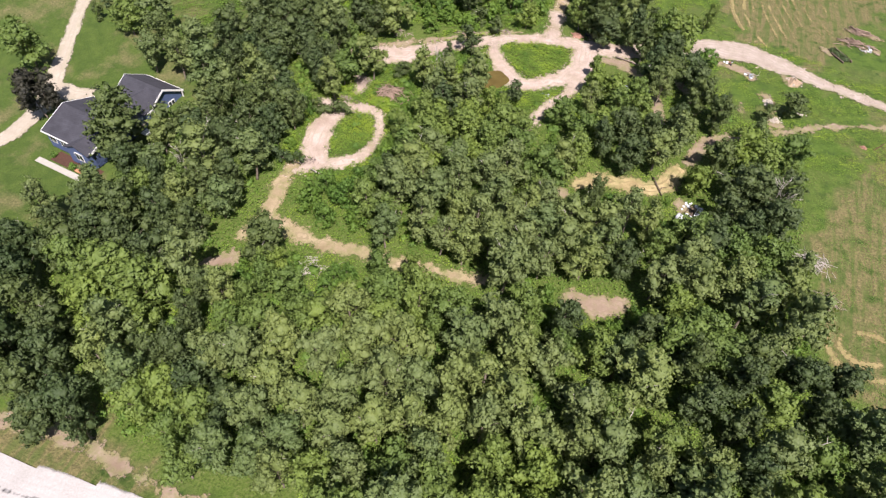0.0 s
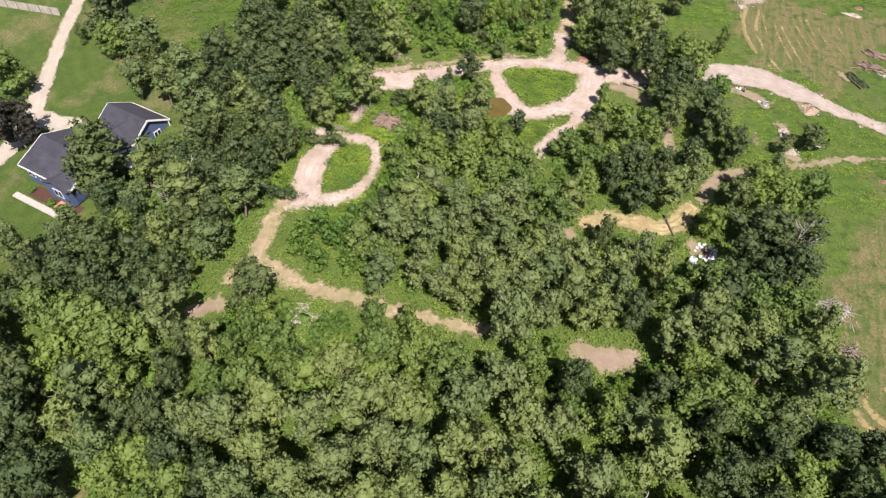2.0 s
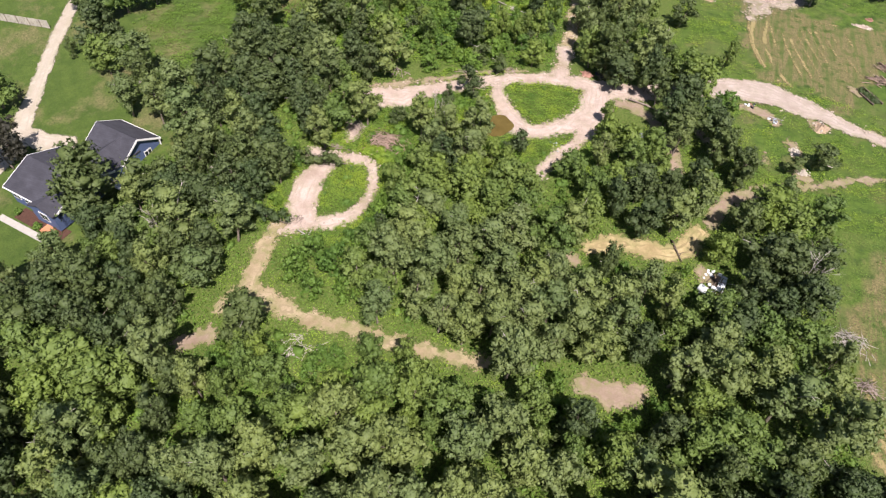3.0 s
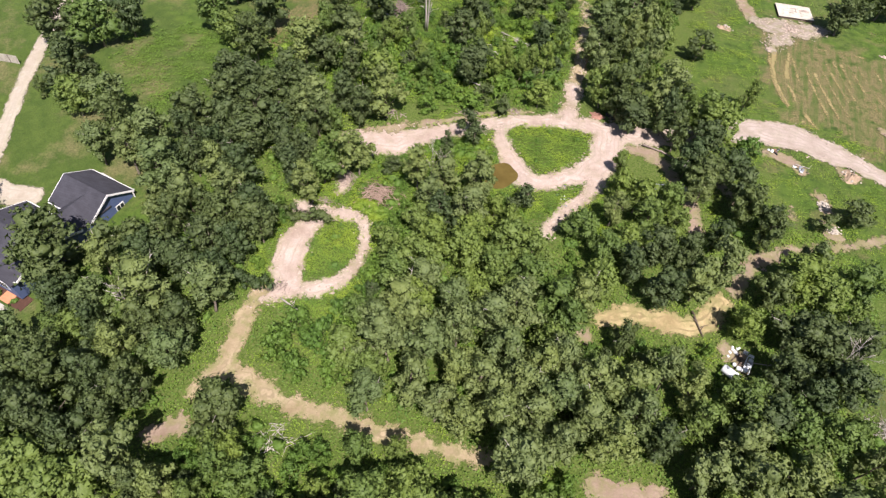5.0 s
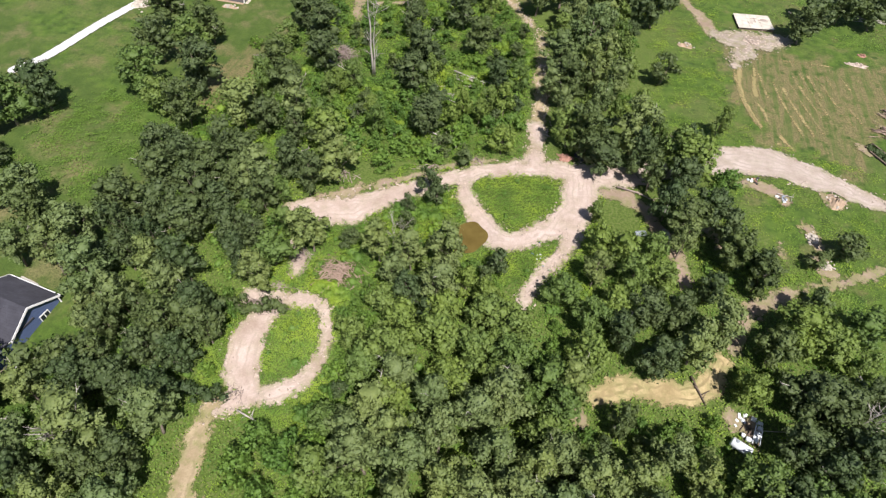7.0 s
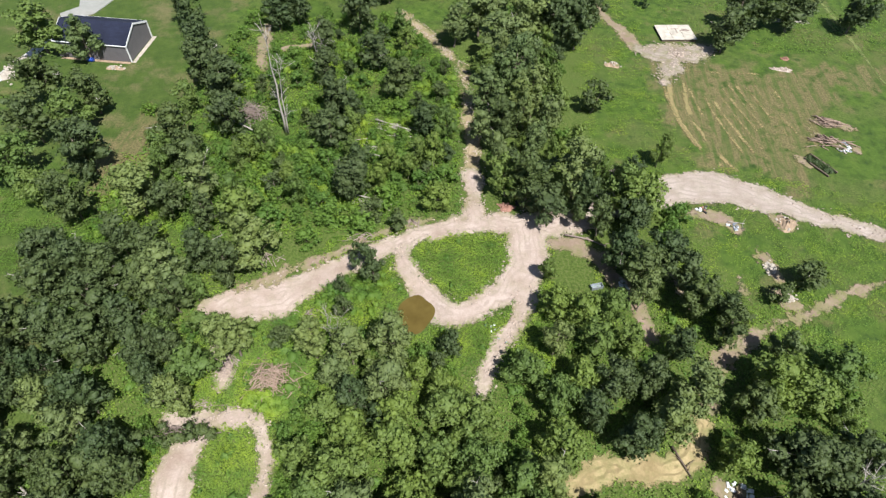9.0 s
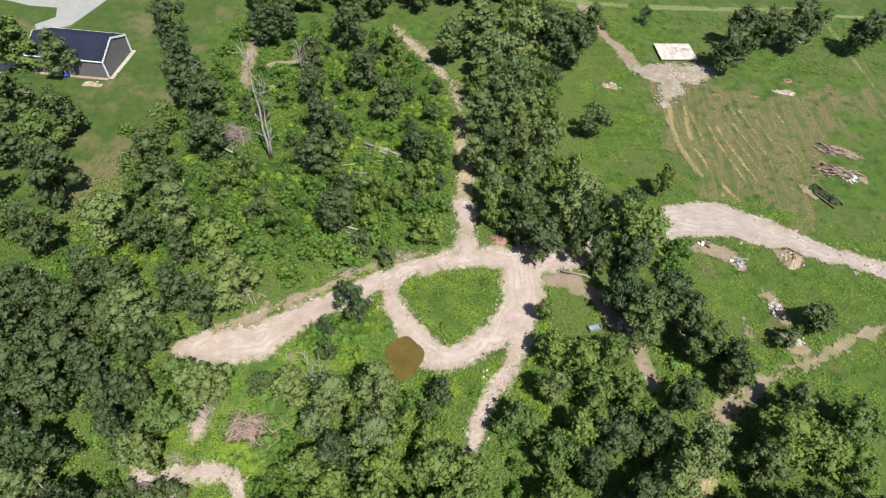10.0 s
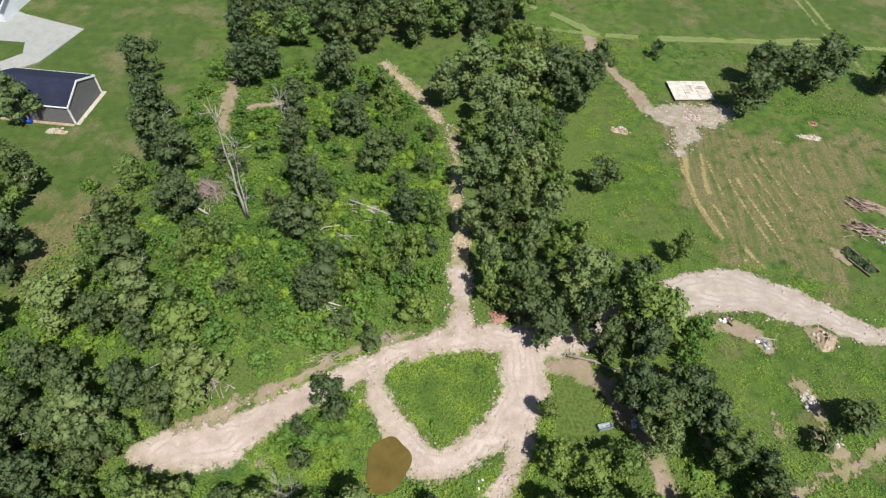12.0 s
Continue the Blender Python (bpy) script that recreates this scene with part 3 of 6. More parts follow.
def crown_lobes(r, height, radius, base, count, lobe, droop=0.0, knobs=4):
    """Boughs of many sizes over the shell of an uneven crown, each with knobs of leaf clumps on its outer side."""
    out = []
    ell, lop = r.uniform(0.8, 1.2), r.uniform(0, math.tau)
    for i in range(count):
        f = (i + 0.5) / count
        z = base + (height - base) * (0.10 + 0.80 * f)
        belly = math.sin(math.pi * min(1, (0.22 + 0.78 * f)) ** 1.15) ** 0.55
        a = i * 2.4 + r.uniform(-0.7, 0.7)
        q = radius * belly * r.uniform(0.30, 1.0) * (1 + 0.22 * math.cos(a - lop))
        big = lobe * r.uniform(0.65, 1.2)
        c = np.array((q * math.cos(a) * ell, q * math.sin(a) / ell, z + r.uniform(-0.6, 0.6) - droop * q))
        out.append((*c, big, r.uniform(0.75, 1.1)))
        lean = c * (1, 1, 0) / (radius + 0.1) + (0, 0, 0.55)
        for _ in range(knobs):
            d = r.normal(size=3) * 0.8 + lean
            d = d / np.linalg.norm(d)
            small = big * r.uniform(0.34, 0.58)
            p = c + d * (big * r.uniform(0.75, 1.15))
            out.append((*p, small, r.uniform(0.6, 1.0)))
    return out


def tree_model(name, seed, height, radius, base, count, lobe, leaves, size, leaf, bark, label, category, droop=0.0, bare=0):
    r = np.random.default_rng(seed)
    tree = thing(name, label, category)
    lobes = crown_lobes(r, height, radius, base, count, lobe, droop)
    bm = bmesh.new()
    lean = Vector((r.uniform(-0.4, 0.4), r.uniform(-0.4, 0.4), 0))
    thick = 0.017 * height
    fork = Vector((0, 0, base * 0.9)) + lean * 0.6
    top = lean + Vector((0, 0, height * 0.78))
    tube(bm, [(0, 0, -0.3), (0, 0, min(0.5, base * 0.3)), lean * 0.3 + Vector((0, 0, base * 0.5)), fork, top], [thick * 1.5, thick * 1.1, thick, thick * 0.85, thick * 0.25], 5)
    for l in lobes[::5]:
        tip = Vector(l[:3])
        start = fork.lerp(top, max(0, min(0.8, (tip.z - base) / height - 0.15)))
        mid_p = start.lerp(tip, 0.5) + Vector((0, 0, 0.25))
        tube(bm, [start, mid_p, tip * 1.04], [thick * 0.4, thick * 0.25, thick * 0.08], 3)
    dead = bmesh.new()
    for _ in range(bare):
        l = lobes[int(r.integers(len(lobes) // 2, len(lobes)))]
        tip = Vector(l[:3]) * 1.0
        out = Vector((tip.x, tip.y, 0)).normalized() if tip.xy.length > 0.1 else Vector((1, 0, 0))
        tip += out * l[3] * 1.1 + Vector((0, 0, l[3] * 0.9))
        start = fork.lerp(top, 0.6)
        tube(dead, [start, start.lerp(tip, 0.6) + Vector((0, 0, 0.3)), tip, tip + out * 0.7 + Vector((0.3, 0, 0.4))], [thick * 0.4, thick * 0.34, thick * 0.24, thick * 0.1], 4)
        tube(dead, [tip, tip + Vector((-out.y, out.x, 0.6)) * 0.7], [thick * 0.2, thick * 0.06], 4)
    part("trunk", bm, bark, tree)
    if bare:
        part("dead_limb", dead, M_DEADWOOD, tree, "bleached bare limb")
    else:
        dead.free()
    part("crown", leaf_mesh("crown", leaf_cloud(r, lobes, leaves, size), leaf), leaf, tree)
    return tree


# kind: height and outer crown radius of the model as built
SIZES = {"locust": (12.0, 3.5), "oak": (11.0, 4.3), "maple": (8.8, 3.2), "sapling": (4.4, 1.8), "bush": (3.0, 2.4), "purple": (8.0, 4.1)}
MODELS = {k: [] for k in SIZES}
for k in range(7):
    MODELS["locust"].append(tree_model("locust_tree", 100 + k, 12.0, 2.6, 2.6, 17, 1.35, 2500, 0.30, M_LEAF_GREY, M_BARK, "tall grey-green leafy tree with a lumpy crown", "tree", 0.12, (0, 1, 0, 1, 0, 1, 0)[k]))
for k in range(6):
    MODELS["oak"].append(tree_model("oak_tree", 200 + k, 11.0, 3.2, 1.3, 19, 1.5, 2700, 0.31, M_LEAF_DARK, M_BARK, "broad dark green leafy tree with a dense crown", "tree", 0.0, (0, 0, 1, 0, 0, 1)[k]))
for k in range(5):
    MODELS["maple"].append(tree_model("maple_tree", 300 + k, 8.8, 2.3, 1.0, 15, 1.25, 2300, 0.28, M_LEAF_FRESH, M_BARK, "fresh green leafy tree with a rounded crown", "tree"))
for k in range(4):
    MODELS["sapling"].append(tree_model("sapling", 400 + k, 4.4, 1.2, 0.5, 8, 0.75, 1000, 0.22, M_LEAF_DARK, M_BARK, "small bushy green young tree", "sapling"))
for k in range(4):
    MODELS["bush"].append(tree_model("bush", 500 + k, 3.0, 1.9, 0.1, 12, 0.8, 1500, 0.20, M_LEAF_BUSH, M_BARK, "wide weedy green bush with bright leaves", "bush"))
MODELS["purple"].append(tree_model("purple_maple", 600, 8.0, 3.0, 1.6, 16, 1.35, 3200, 0.30, M_LEAF_PURPLE, M_BARK, "dark purple-leaved ornamental tree beside the driveway", "tree"))
ALL_TREES = []
plant_rng = np.random.default_rng(21)


def plant(kind, x, y, r, tall=1.0):
    """A tree with a crown of radius r at x, y."""
    choice = MODELS[kind][int(plant_rng.integers(len(MODELS[kind])))]
    height, radius = SIZES[kind]
    wide = r / radius
    high = (0.45 + 0.55 * wide) * tall * plant_rng.uniform(0.92, 1.08)
    m = Matrix.Translation((x, y, ground_z(x, y))) @ pose(0, 0, 0, plant_rng.uniform(-5, 5), plant_rng.uniform(-5, 5), plant_rng.uniform(0, 360)) @ Matrix.Diagonal((wide, wide, high, 1))
    ob = copy_thing(choice, m)
    ob.matrix_basis = m
    tagged(ob, group="bushes" if kind == "bush" else "young trees" if kind == "sapling" else "woodland trees")
    ALL_TREES.append((x, y, r))
    return ob


def grove(kinds, spots, tall=1.0, close=0.45):
    """Single trees of (x, y, crown radius), the kinds in turn."""
    for i, (x, y, r) in enumerate(spots):
        if all(math.hypot(x - a, y - b) > close * min(r, c) + 0.9 for a, b, c in ALL_TREES):
            plant(kinds[i % len(kinds)], x, y, r, tall)


def scatter(zone, spacing, kinds, radius, clear=1.6, tries=5000, seed=1, tall=1.0):
    """Trees over a zone, spaced by their crowns, clear of the ways and open spots; the wood is low along the southern rim of an opening."""
    r = np.random.default_rng(seed)
    xs, ys = [p[0] for p in zone], [p[1] for p in zone]
    X, Y = r.uniform(min(xs), max(xs), tries), r.uniform(min(ys), max(ys), tries)
    ok = inside(zone, X, Y) & (away(ALL_WAYS, X, Y) > clear) & (np.hypot((X - POND[0]) / (POND[2] + clear), (Y - POND[1]) / (POND[3] + clear)) > 1)
    for x, y, w, h in KEEP_OUT:
        ok &= np.hypot((X - x) / w, (Y - y) / h) > 1
    X, Y = X[ok], Y[ok]
    n = np.hypot(X + 8, Y - 5)
    ahead = {h: away(OPENINGS, X + (X + 8) / n * h * 0.8, Y + (Y - 5) / n * h * 0.8) for h in (1, 3, 5, 7, 9, 11)}
    for i, (x, y) in enumerate(zip(X, Y)):
        q = r.uniform(*radius)
        kind = str(r.choice(kinds))
        room = [ahead[h][i] > 0.5 * q + 0.2 for h in ahead]
        if not all(room):
            q, kind = (r.uniform(1.6, 2.2), "maple") if all(room[:4]) else (r.uniform(1.2, 1.8), "sapling") if all(room[:3]) else (r.uniform(1.0, 1.7), "bush")
            if min(ahead[1][i], ahead[3][i]) < 0.4 * q:
                continue
        if all((x - a) ** 2 + (y - b) ** 2 > (spacing * (q + c)) ** 2 for a, b, c in ALL_TREES):
            plant(kind, float(x), float(y), float(q), tall)


# Open spots that stay free of trees: x, y, half width, half depth.
KEEP_OUT = [
    (-13.2, 83.3, 2.4, 2.2), (-9.5, 78.4, 2.6, 2.2), (19.4, 90.6, 3.4, 2.0), (7.4, 94.4, 2.4, 2.4), (34.0, 82.0, 2.4, 2.0),
    (-15.8, 98, 8, 7), (-29, 93, 6, 5), (-38, 68.5, 5, 6), (-11, 91, 4, 4), (6, 75, 8, 4), (16.5, 70.5, 4.5, 4.5), (-51.5, 124.5, 4.5, 3.6), (-29.8, 125.6, 4.2, 3), (-31, 119.5, 2.6, 2), (-30.2, 107.6, 3.2, 1.8), (-45.4, 131, 2.2, 5), (-44.5, 119, 2, 2), (-36.5, 79, 4.6, 4.6),
    (6.5, 50.5, 4.5, 3), (-44.5, 39.5, 3.2, 2.6), (-77.5, 57, 10, 13), (-25, 50.5, 7, 2), (15, 85, 3, 4), (-35, 52, 6, 4), (-8, 110, 3, 2.5), (-32.5, 43, 3.0, 2.4), (-83, 92, 7.5, 8.5), (-73, 57, 9, 10),
]
OPENINGS = DIRT + STRAW + TRACKS[:5] + [[(x, y, 1.5 * min(w, h))] for x, y, w, h in KEEP_OUT]
# House and lawn trees
grove(["oak"], [(-69.8, 51.4, 6.0)], 0.92)
grove(["purple"], [(-88.6, 54.4, 4.0)])
grove(["locust", "oak"], [(-61.2, 48.3, 2.8), (-62.4, 59.4, 3.0), (-64.6, 54.6, 2.2), (-66.0, 72.6, 2.6), (-63.0, 64.8, 2.2)], 0.7)
grove(["maple", "oak"], [(-100, 64.5, 4.0), (-93.3, 83.5, 4.2), (-88.0, 77.5, 3.2)], 0.85)
# Trees round the north-west clearing
grove(["oak", "maple", "oak"], [(-100.7, 88.9, 4.8), (-95.8, 92.8, 4.4), (-91.6, 85.2, 4.0), (-92.4, 97.0, 3.6), (-80.0, 105.7, 4.0), (-71.1, 109.1, 4.0), (-68.6, 99.7, 3.3), (-74.5, 101, 2.6)], 0.9)
# Trees round the barn lawn and along the north way
grove(["oak"], [(-87, 126.2, 4.3), (-82.2, 114.4, 3.9), (-77, 122.5, 3.6), (-71.8, 149.2, 3.6), (-66, 140, 4), (-62.6, 132.2, 3.7), (-60.4, 116.4, 3.2), (-57.4, 128.3, 3.8), (-55.1, 151.2, 3.5), (-54.2, 120.5, 3.3), (-52.4, 154.7, 3.5), (-44, 143.9, 3), (-41.9, 135.1, 2.6), (-39.8, 153.2, 3.8), (-38.8, 127, 3.3), (-38, 119, 3.1), (-35.6, 124.7, 2.5), (-34, 141.3, 3.5), (-31.7, 112.6, 2.3), (-29.4, 133.9, 3.3), (-23.4, 123, 2.6), (29.5, 156.2, 4.3), (33.5, 164.6, 3.8), (38, 166.7, 4.5), (44.1, 165.9, 5), (56.4, 166.9, 4.2)], 0.8, 0.40)
grove(["locust"], [(-85.6, 136.6, 2.8), (-21.3, 150.6, 3), (-19.8, 150.3, 4.5), (-17.1, 155.2, 4.2), (-14.8, 122.5, 2.1), (-13.6, 131.2, 3.1), (-12.6, 146.4, 4.2)], 0.8, 0.40)
grove(["maple"], [(-94.7, 138.1, 5), (-77.2, 116.7, 3.5), (-62.8, 124.9, 2.4), (-14.9, 140.1, 2.4)], 0.8, 0.40)
grove(["sapling"], [(-22.2, 114.3, 1.6), (-19.4, 118.6, 1.4)], 0.8, 0.40)
grove(["bush"], [(-69, 123.2, 1.3), (-55.8, 114, 2.2), (-52.6, 114.5, 2.2), (-46.1, 112.9, 2.3), (-41.5, 117.4, 1.9), (-37.5, 115.4, 2.1), (-26, 117.1, 1.9)], 0.8, 0.40)
# Tall strip east of the north way
grove(["oak"], [(-11.5, 122.7, 3.3), (-7.2, 110.9, 3.6), (-2.8, 153, 4.6), (0.5, 108.7, 2.5), (1.4, 153.1, 3.8), (5.1, 161.3, 2.8)], 0.98, 0.40)
grove(["locust"], [(-10.4, 135.4, 3.4), (-9, 151.5, 4.3), (-7.6, 140.3, 2.8), (-6.7, 130.7, 2.9), (-4.9, 123.4, 2.4), (-0.5, 111.9, 3.3)], 0.98, 0.40)
grove(["maple"], [(-10.2, 111.8, 2.7), (5.9, 111.2, 3.4), (8.6, 109.3, 3.5), (13, 121.3, 1.8)], 0.98, 0.40)
grove(["sapling"], [(3.4, 133.6, 2.9), (16.9, 172, 1.4)], 0.98, 0.40)
# Trees round the dirt loop and the wood west of it
grove(["oak"], [(-69.7, 108.4, 3.7), (-68.3, 91.9, 3.4), (-67.8, 81, 3.9), (-65.5, 86.6, 3.6), (-63.2, 90.1, 3.2), (-61.9, 80.8, 3.4), (-59.8, 94.7, 3.1), (-59.5, 85.2, 3.4), (-59, 89.9, 3.1), (-57.2, 111.6, 3), (-56.5, 80.1, 3.3), (-56.3, 101.8, 2.8), (-55.1, 93.7, 3), (-55, 88.5, 3), (-54.2, 83.7, 3.3), (-51.6, 80.2, 2.7), (-50.4, 99.9, 2.4), (-49.8, 87.1, 2.5), (-49.4, 93.6, 2.9), (-48.3, 81.3, 2.4), (-45, 92.6, 2.5), (-32.2, 108, 3), (-4.9, 107.1, 3.2), (2.8, 105.6, 2.5), (3.3, 81.7, 2.7), (5.2, 100.3, 2.8), (7, 82.8, 2.5), (7.1, 106, 2.8), (7.7, 97.8, 3.2), (10.7, 87.4, 2), (10.9, 101, 2.9), (13.2, 97.9, 2.8)], 0.8, 0.40)
grove(["oak"], [(14, 94, 2.8), (17.1, 91.1, 2.4), (17.5, 93.9, 2.1), (18.5, 81, 2.8)], 0.8, 0.40)
grove(["locust"], [(-81.9, 78.6, 3.4), (-60, 101.5, 3.8), (-51.8, 104.5, 2.8), (-51.6, 89.4, 3), (-41.9, 95.2, 3.2), (-40.6, 82.3, 2.6), (-31.4, 82.9, 2.2), (-28.7, 79.3, 2.2), (-26.9, 82.6, 2.4), (-22.4, 78.6, 2.7), (-3.4, 86.2, 1.8), (7.3, 93.8, 2.1), (9.2, 78.4, 2.7), (11.2, 81.5, 3), (23, 87.8, 1.9)], 0.8, 0.40)
grove(["maple"], [(-69.3, 101.8, 4.3), (-50.4, 82.8, 2), (-48.1, 89, 1.8), (-46.4, 101.3, 3), (-45, 84.1, 2), (-44.8, 79, 3.2), (-19.8, 107.4, 2.1), (-7, 82.8, 2.4), (-4.1, 97.2, 1.4), (-3.6, 91.6, 2.3), (-3.3, 79.5, 2.4), (-0.8, 82.2, 2.5), (-0.6, 90.3, 2.6), (1.2, 87, 2.5), (3.5, 92.5, 2.1), (5.1, 87.5, 2.3), (21.5, 83.7, 3.3), (24.4, 82.9, 2.9), (29, 86.6, 2.9), (30.5, 85.5, 2.9)], 0.8, 0.40)
grove(["sapling"], [(-43.6, 107.9, 1.7), (-36.1, 84.5, 1.7), (-28.8, 105.4, 2), (-24.7, 103.6, 1.7), (25.6, 96.9, 1.8), (28.9, 100.1, 2.8)], 0.8, 0.40)
grove(["bush"], [(-47.1, 108.1, 2.2), (-42.8, 102.2, 2.7), (-42.6, 106.5, 2.1), (-40.7, 111.3, 2.2), (-36.9, 106.2, 2.2), (-36.7, 99.3, 2.1), (-34.6, 103.3, 2.6), (-29.9, 102.9, 2.6), (-25.9, 111, 2.1)], 0.8, 0.40)
# Wood inside and beside the lower bend
grove(["oak"], [(-77.9, 75.3, 3.3), (-65.2, 47.6, 2.8), (-63, 73.5, 2.5), (-62.8, 57.4, 3.5), (-59.2, 57.1, 3.1), (-59.2, 60.5, 2.8), (-54.7, 73.9, 3.2), (-54.5, 57.6, 3), (-54.1, 48.5, 3.2), (-49.2, 50.4, 3.1), (-25.5, 77, 2.9), (1.6, 67.3, 1.8), (5.2, 76.2, 2.8), (7.7, 56.5, 2.5), (12.2, 46.6, 2.6), (18.8, 63.7, 3.3), (20.9, 69.8, 3.3), (21.2, 75.6, 3.6), (23.4, 67.4, 3.1), (24.3, 74.6, 3.6), (24.9, 47.2, 3.2), (26.8, 70, 3.3), (27.6, 76.8, 3.1), (30.5, 47.2, 2.9), (35.3, 48.3, 3)], 0.82, 0.40)
grove(["locust"], [(-77.9, 70.4, 2.5), (-72, 70.6, 2.8), (-70.6, 74.3, 3.5), (-65.4, 69.8, 3.3), (-54.2, 52.4, 3.5), (-48.4, 46.5, 2.7), (-48.1, 54.9, 3.2), (-44.9, 75.4, 2.2), (-25.5, 62.2, 2.8), (-24.3, 56.4, 3), (-24, 49.8, 2.4), (-19.9, 52.6, 2.7), (-19.9, 57.3, 3), (-17.1, 60.7, 2.8), (-16.2, 51.5, 2.3), (-16.1, 56.2, 2.4), (-14.1, 64.1, 2.8), (-12.9, 56.5, 2.9), (-12.8, 50.9, 2.4), (-11, 60.9, 2.7), (-9.8, 53.2, 2.6), (-8.5, 57, 2.7), (-6.7, 59.8, 2.5), (-5.6, 53.5, 2.6), (-4, 61.5, 2.5), (-3.6, 57.4, 2.9), (-3.5, 71, 2.1), (-2.3, 52.4, 2.6), (-0.5, 60, 2.7), (-0.2, 56.2, 2.7), (3, 61.4, 2.5), (3.1, 54.4, 2.7)], 0.82, 0.40)
grove(["locust"], [(5.2, 59, 2.5), (7.4, 64.6, 2.3), (10.1, 63, 2.2), (12.7, 54.4, 2.9), (16.6, 58.9, 2.9), (21.1, 57.3, 3.3), (24, 54.1, 3.3)], 0.82, 0.40)
grove(["maple"], [(-29, 54, 2.7), (-28.4, 66.9, 3), (-25.7, 53.1, 2.5), (-25.7, 69.7, 3), (-23, 63.3, 2.6), (-20.6, 72.5, 3), (-18, 67.6, 2.7), (-16, 77.2, 2.7), (-15.8, 71.8, 2.7), (-11.9, 76, 2.8), (-11.4, 71.8, 2.7), (11.9, 60.8, 2.6), (15.5, 64.6, 3.1), (19.1, 49, 3.4), (21.9, 47.1, 3.1), (22, 62.6, 3.1), (25.2, 63.2, 3.1)], 0.82, 0.40)
# Wood along the country road
grove(["oak"], [(-62.5, 31.3, 3.3), (-60, 34.5, 3.1), (-59.8, 39.8, 3.5), (-58.9, 23.1, 3.5), (-51.5, 17.2, 3.2), (-51.2, 14.4, 3.2), (-48, 10.3, 2.8), (-45.9, 14.4, 3.1), (-43.1, 12.3, 1.9), (-41.4, 32.6, 2.4), (-40.9, 21.6, 2.7), (-40.8, 28.3, 2.4), (-38.6, 23.4, 2.4), (-34, 21.3, 2.9), (-29.2, 19.6, 3), (3.2, 44, 2.5), (18.3, 44, 3), (19.8, 39.4, 3.2), (23.7, 37, 2.7), (23.9, 43.1, 3.1), (24.8, 33.6, 2.9), (32.4, 42.5, 2.4)], 0.95, 0.40)
grove(["locust"], [(-70, 36, 2.1), (-46.9, 22.2, 3.1), (-45.3, 19.2, 2.8), (-41.3, 17.9, 2.7), (-39, 32.9, 2.2), (-33.9, 24.7, 2.5), (-30.8, 25.6, 2.8), (-27.4, 14.3, 2.7), (-26.9, 28.7, 2.8), (-26.1, 20.4, 2.7), (-25.6, 24.1, 2.7), (-24.1, 16.2, 2.6), (-22.7, 28.9, 2.8), (-21.8, 22.1, 2.7), (-21.8, 35.5, 3.1), (-21, 18.6, 2.6), (-20.4, 15.3, 2.3), (-18.6, 31.9, 3), (-18.5, 26.2, 2.7), (-17.4, 21.3, 2.6), (-14.5, 29, 2.9), (-14.1, 34.5, 3), (-13.4, 18.5, 2.5), (-13.3, 23.4, 2.8), (-10.8, 29.8, 2.9), (-10, 24.8, 2.6), (-7.6, 31.9, 2.7), (-7.5, 37.1, 3), (-6.6, 22.4, 2.5), (-5.9, 26.9, 2.8), (-5.2, 40.6, 2.8), (-3.9, 32.5, 2.9)], 0.95, 0.40)
grove(["locust"], [(-2.4, 27.6, 2.8), (-1.4, 37.1, 3), (0.2, 31.3, 2.9), (2.5, 37.5, 2.5), (2.9, 28.4, 2.8), (6.9, 29.5, 2.4), (7, 33.9, 3), (10, 30.5, 2.9), (10.2, 41.3, 2.5), (14.9, 29.6, 2.3), (20.2, 31.6, 2.5), (27.5, 35.4, 2.9)], 0.95, 0.40)
grove(["maple"], [(-58.9, 30.1, 3.2), (-53.1, 29.8, 4), (-52.6, 26, 3.4), (-47.7, 29.3, 3.9), (-45.8, 25.5, 2.9), (-38.8, 16.9, 2.7), (-37.2, 19.5, 2.9), (-35.2, 29.2, 2.3), (-33.4, 15.2, 2.2), (-32.5, 18, 2.6), (-32.4, 37.5, 2.4), (-31.9, 30.3, 2.7), (-30, 12.6, 2.5), (-25.8, 34.3, 2.9), (-22.4, 44.7, 1.9), (-19.3, 39.5, 3), (-18.4, 46, 1.4), (-17.7, 16.8, 2.4), (-15.4, 41.1, 3), (-10.9, 41.1, 2.9), (-9.5, 20.6, 2.6), (-1.9, 44.8, 2.6), (-0.6, 24.5, 2.8), (7.1, 41.3, 3.2), (10.9, 35.6, 2.5), (15.7, 45.5, 3), (17.2, 32.7, 2.8), (27, 41.6, 3.4), (32.8, 36.8, 2.8)], 0.95, 0.40)
# Tall round tree at the lower bend, and the tree at the road corner
grove(["oak"], [(-38.4, 42.6, 4.0)], 0.75)
# Young trees by the loop and on the lawns
grove(["sapling"], [(-28.1, 96.8, 1.9), (-26.4, 94.2, 1.8), (-29.6, 88.8, 1.4), (-15.7, 85.2, 2.0), (31.2, 59.6, 1.6), (-30, 92, 1.2), (-93, 86, 1.2), (-97, 79, 1.2)])
# Bushes inside the lower bend
grove(["bush"], [(-37.8, 53.3, 2.6), (-33.2, 55.2, 2.6), (-36.8, 56.9, 2.3), (-30.9, 57.5, 2.2), (-30.2, 52.5, 2.2), (-34.6, 51.6, 2.0)], 1.2)
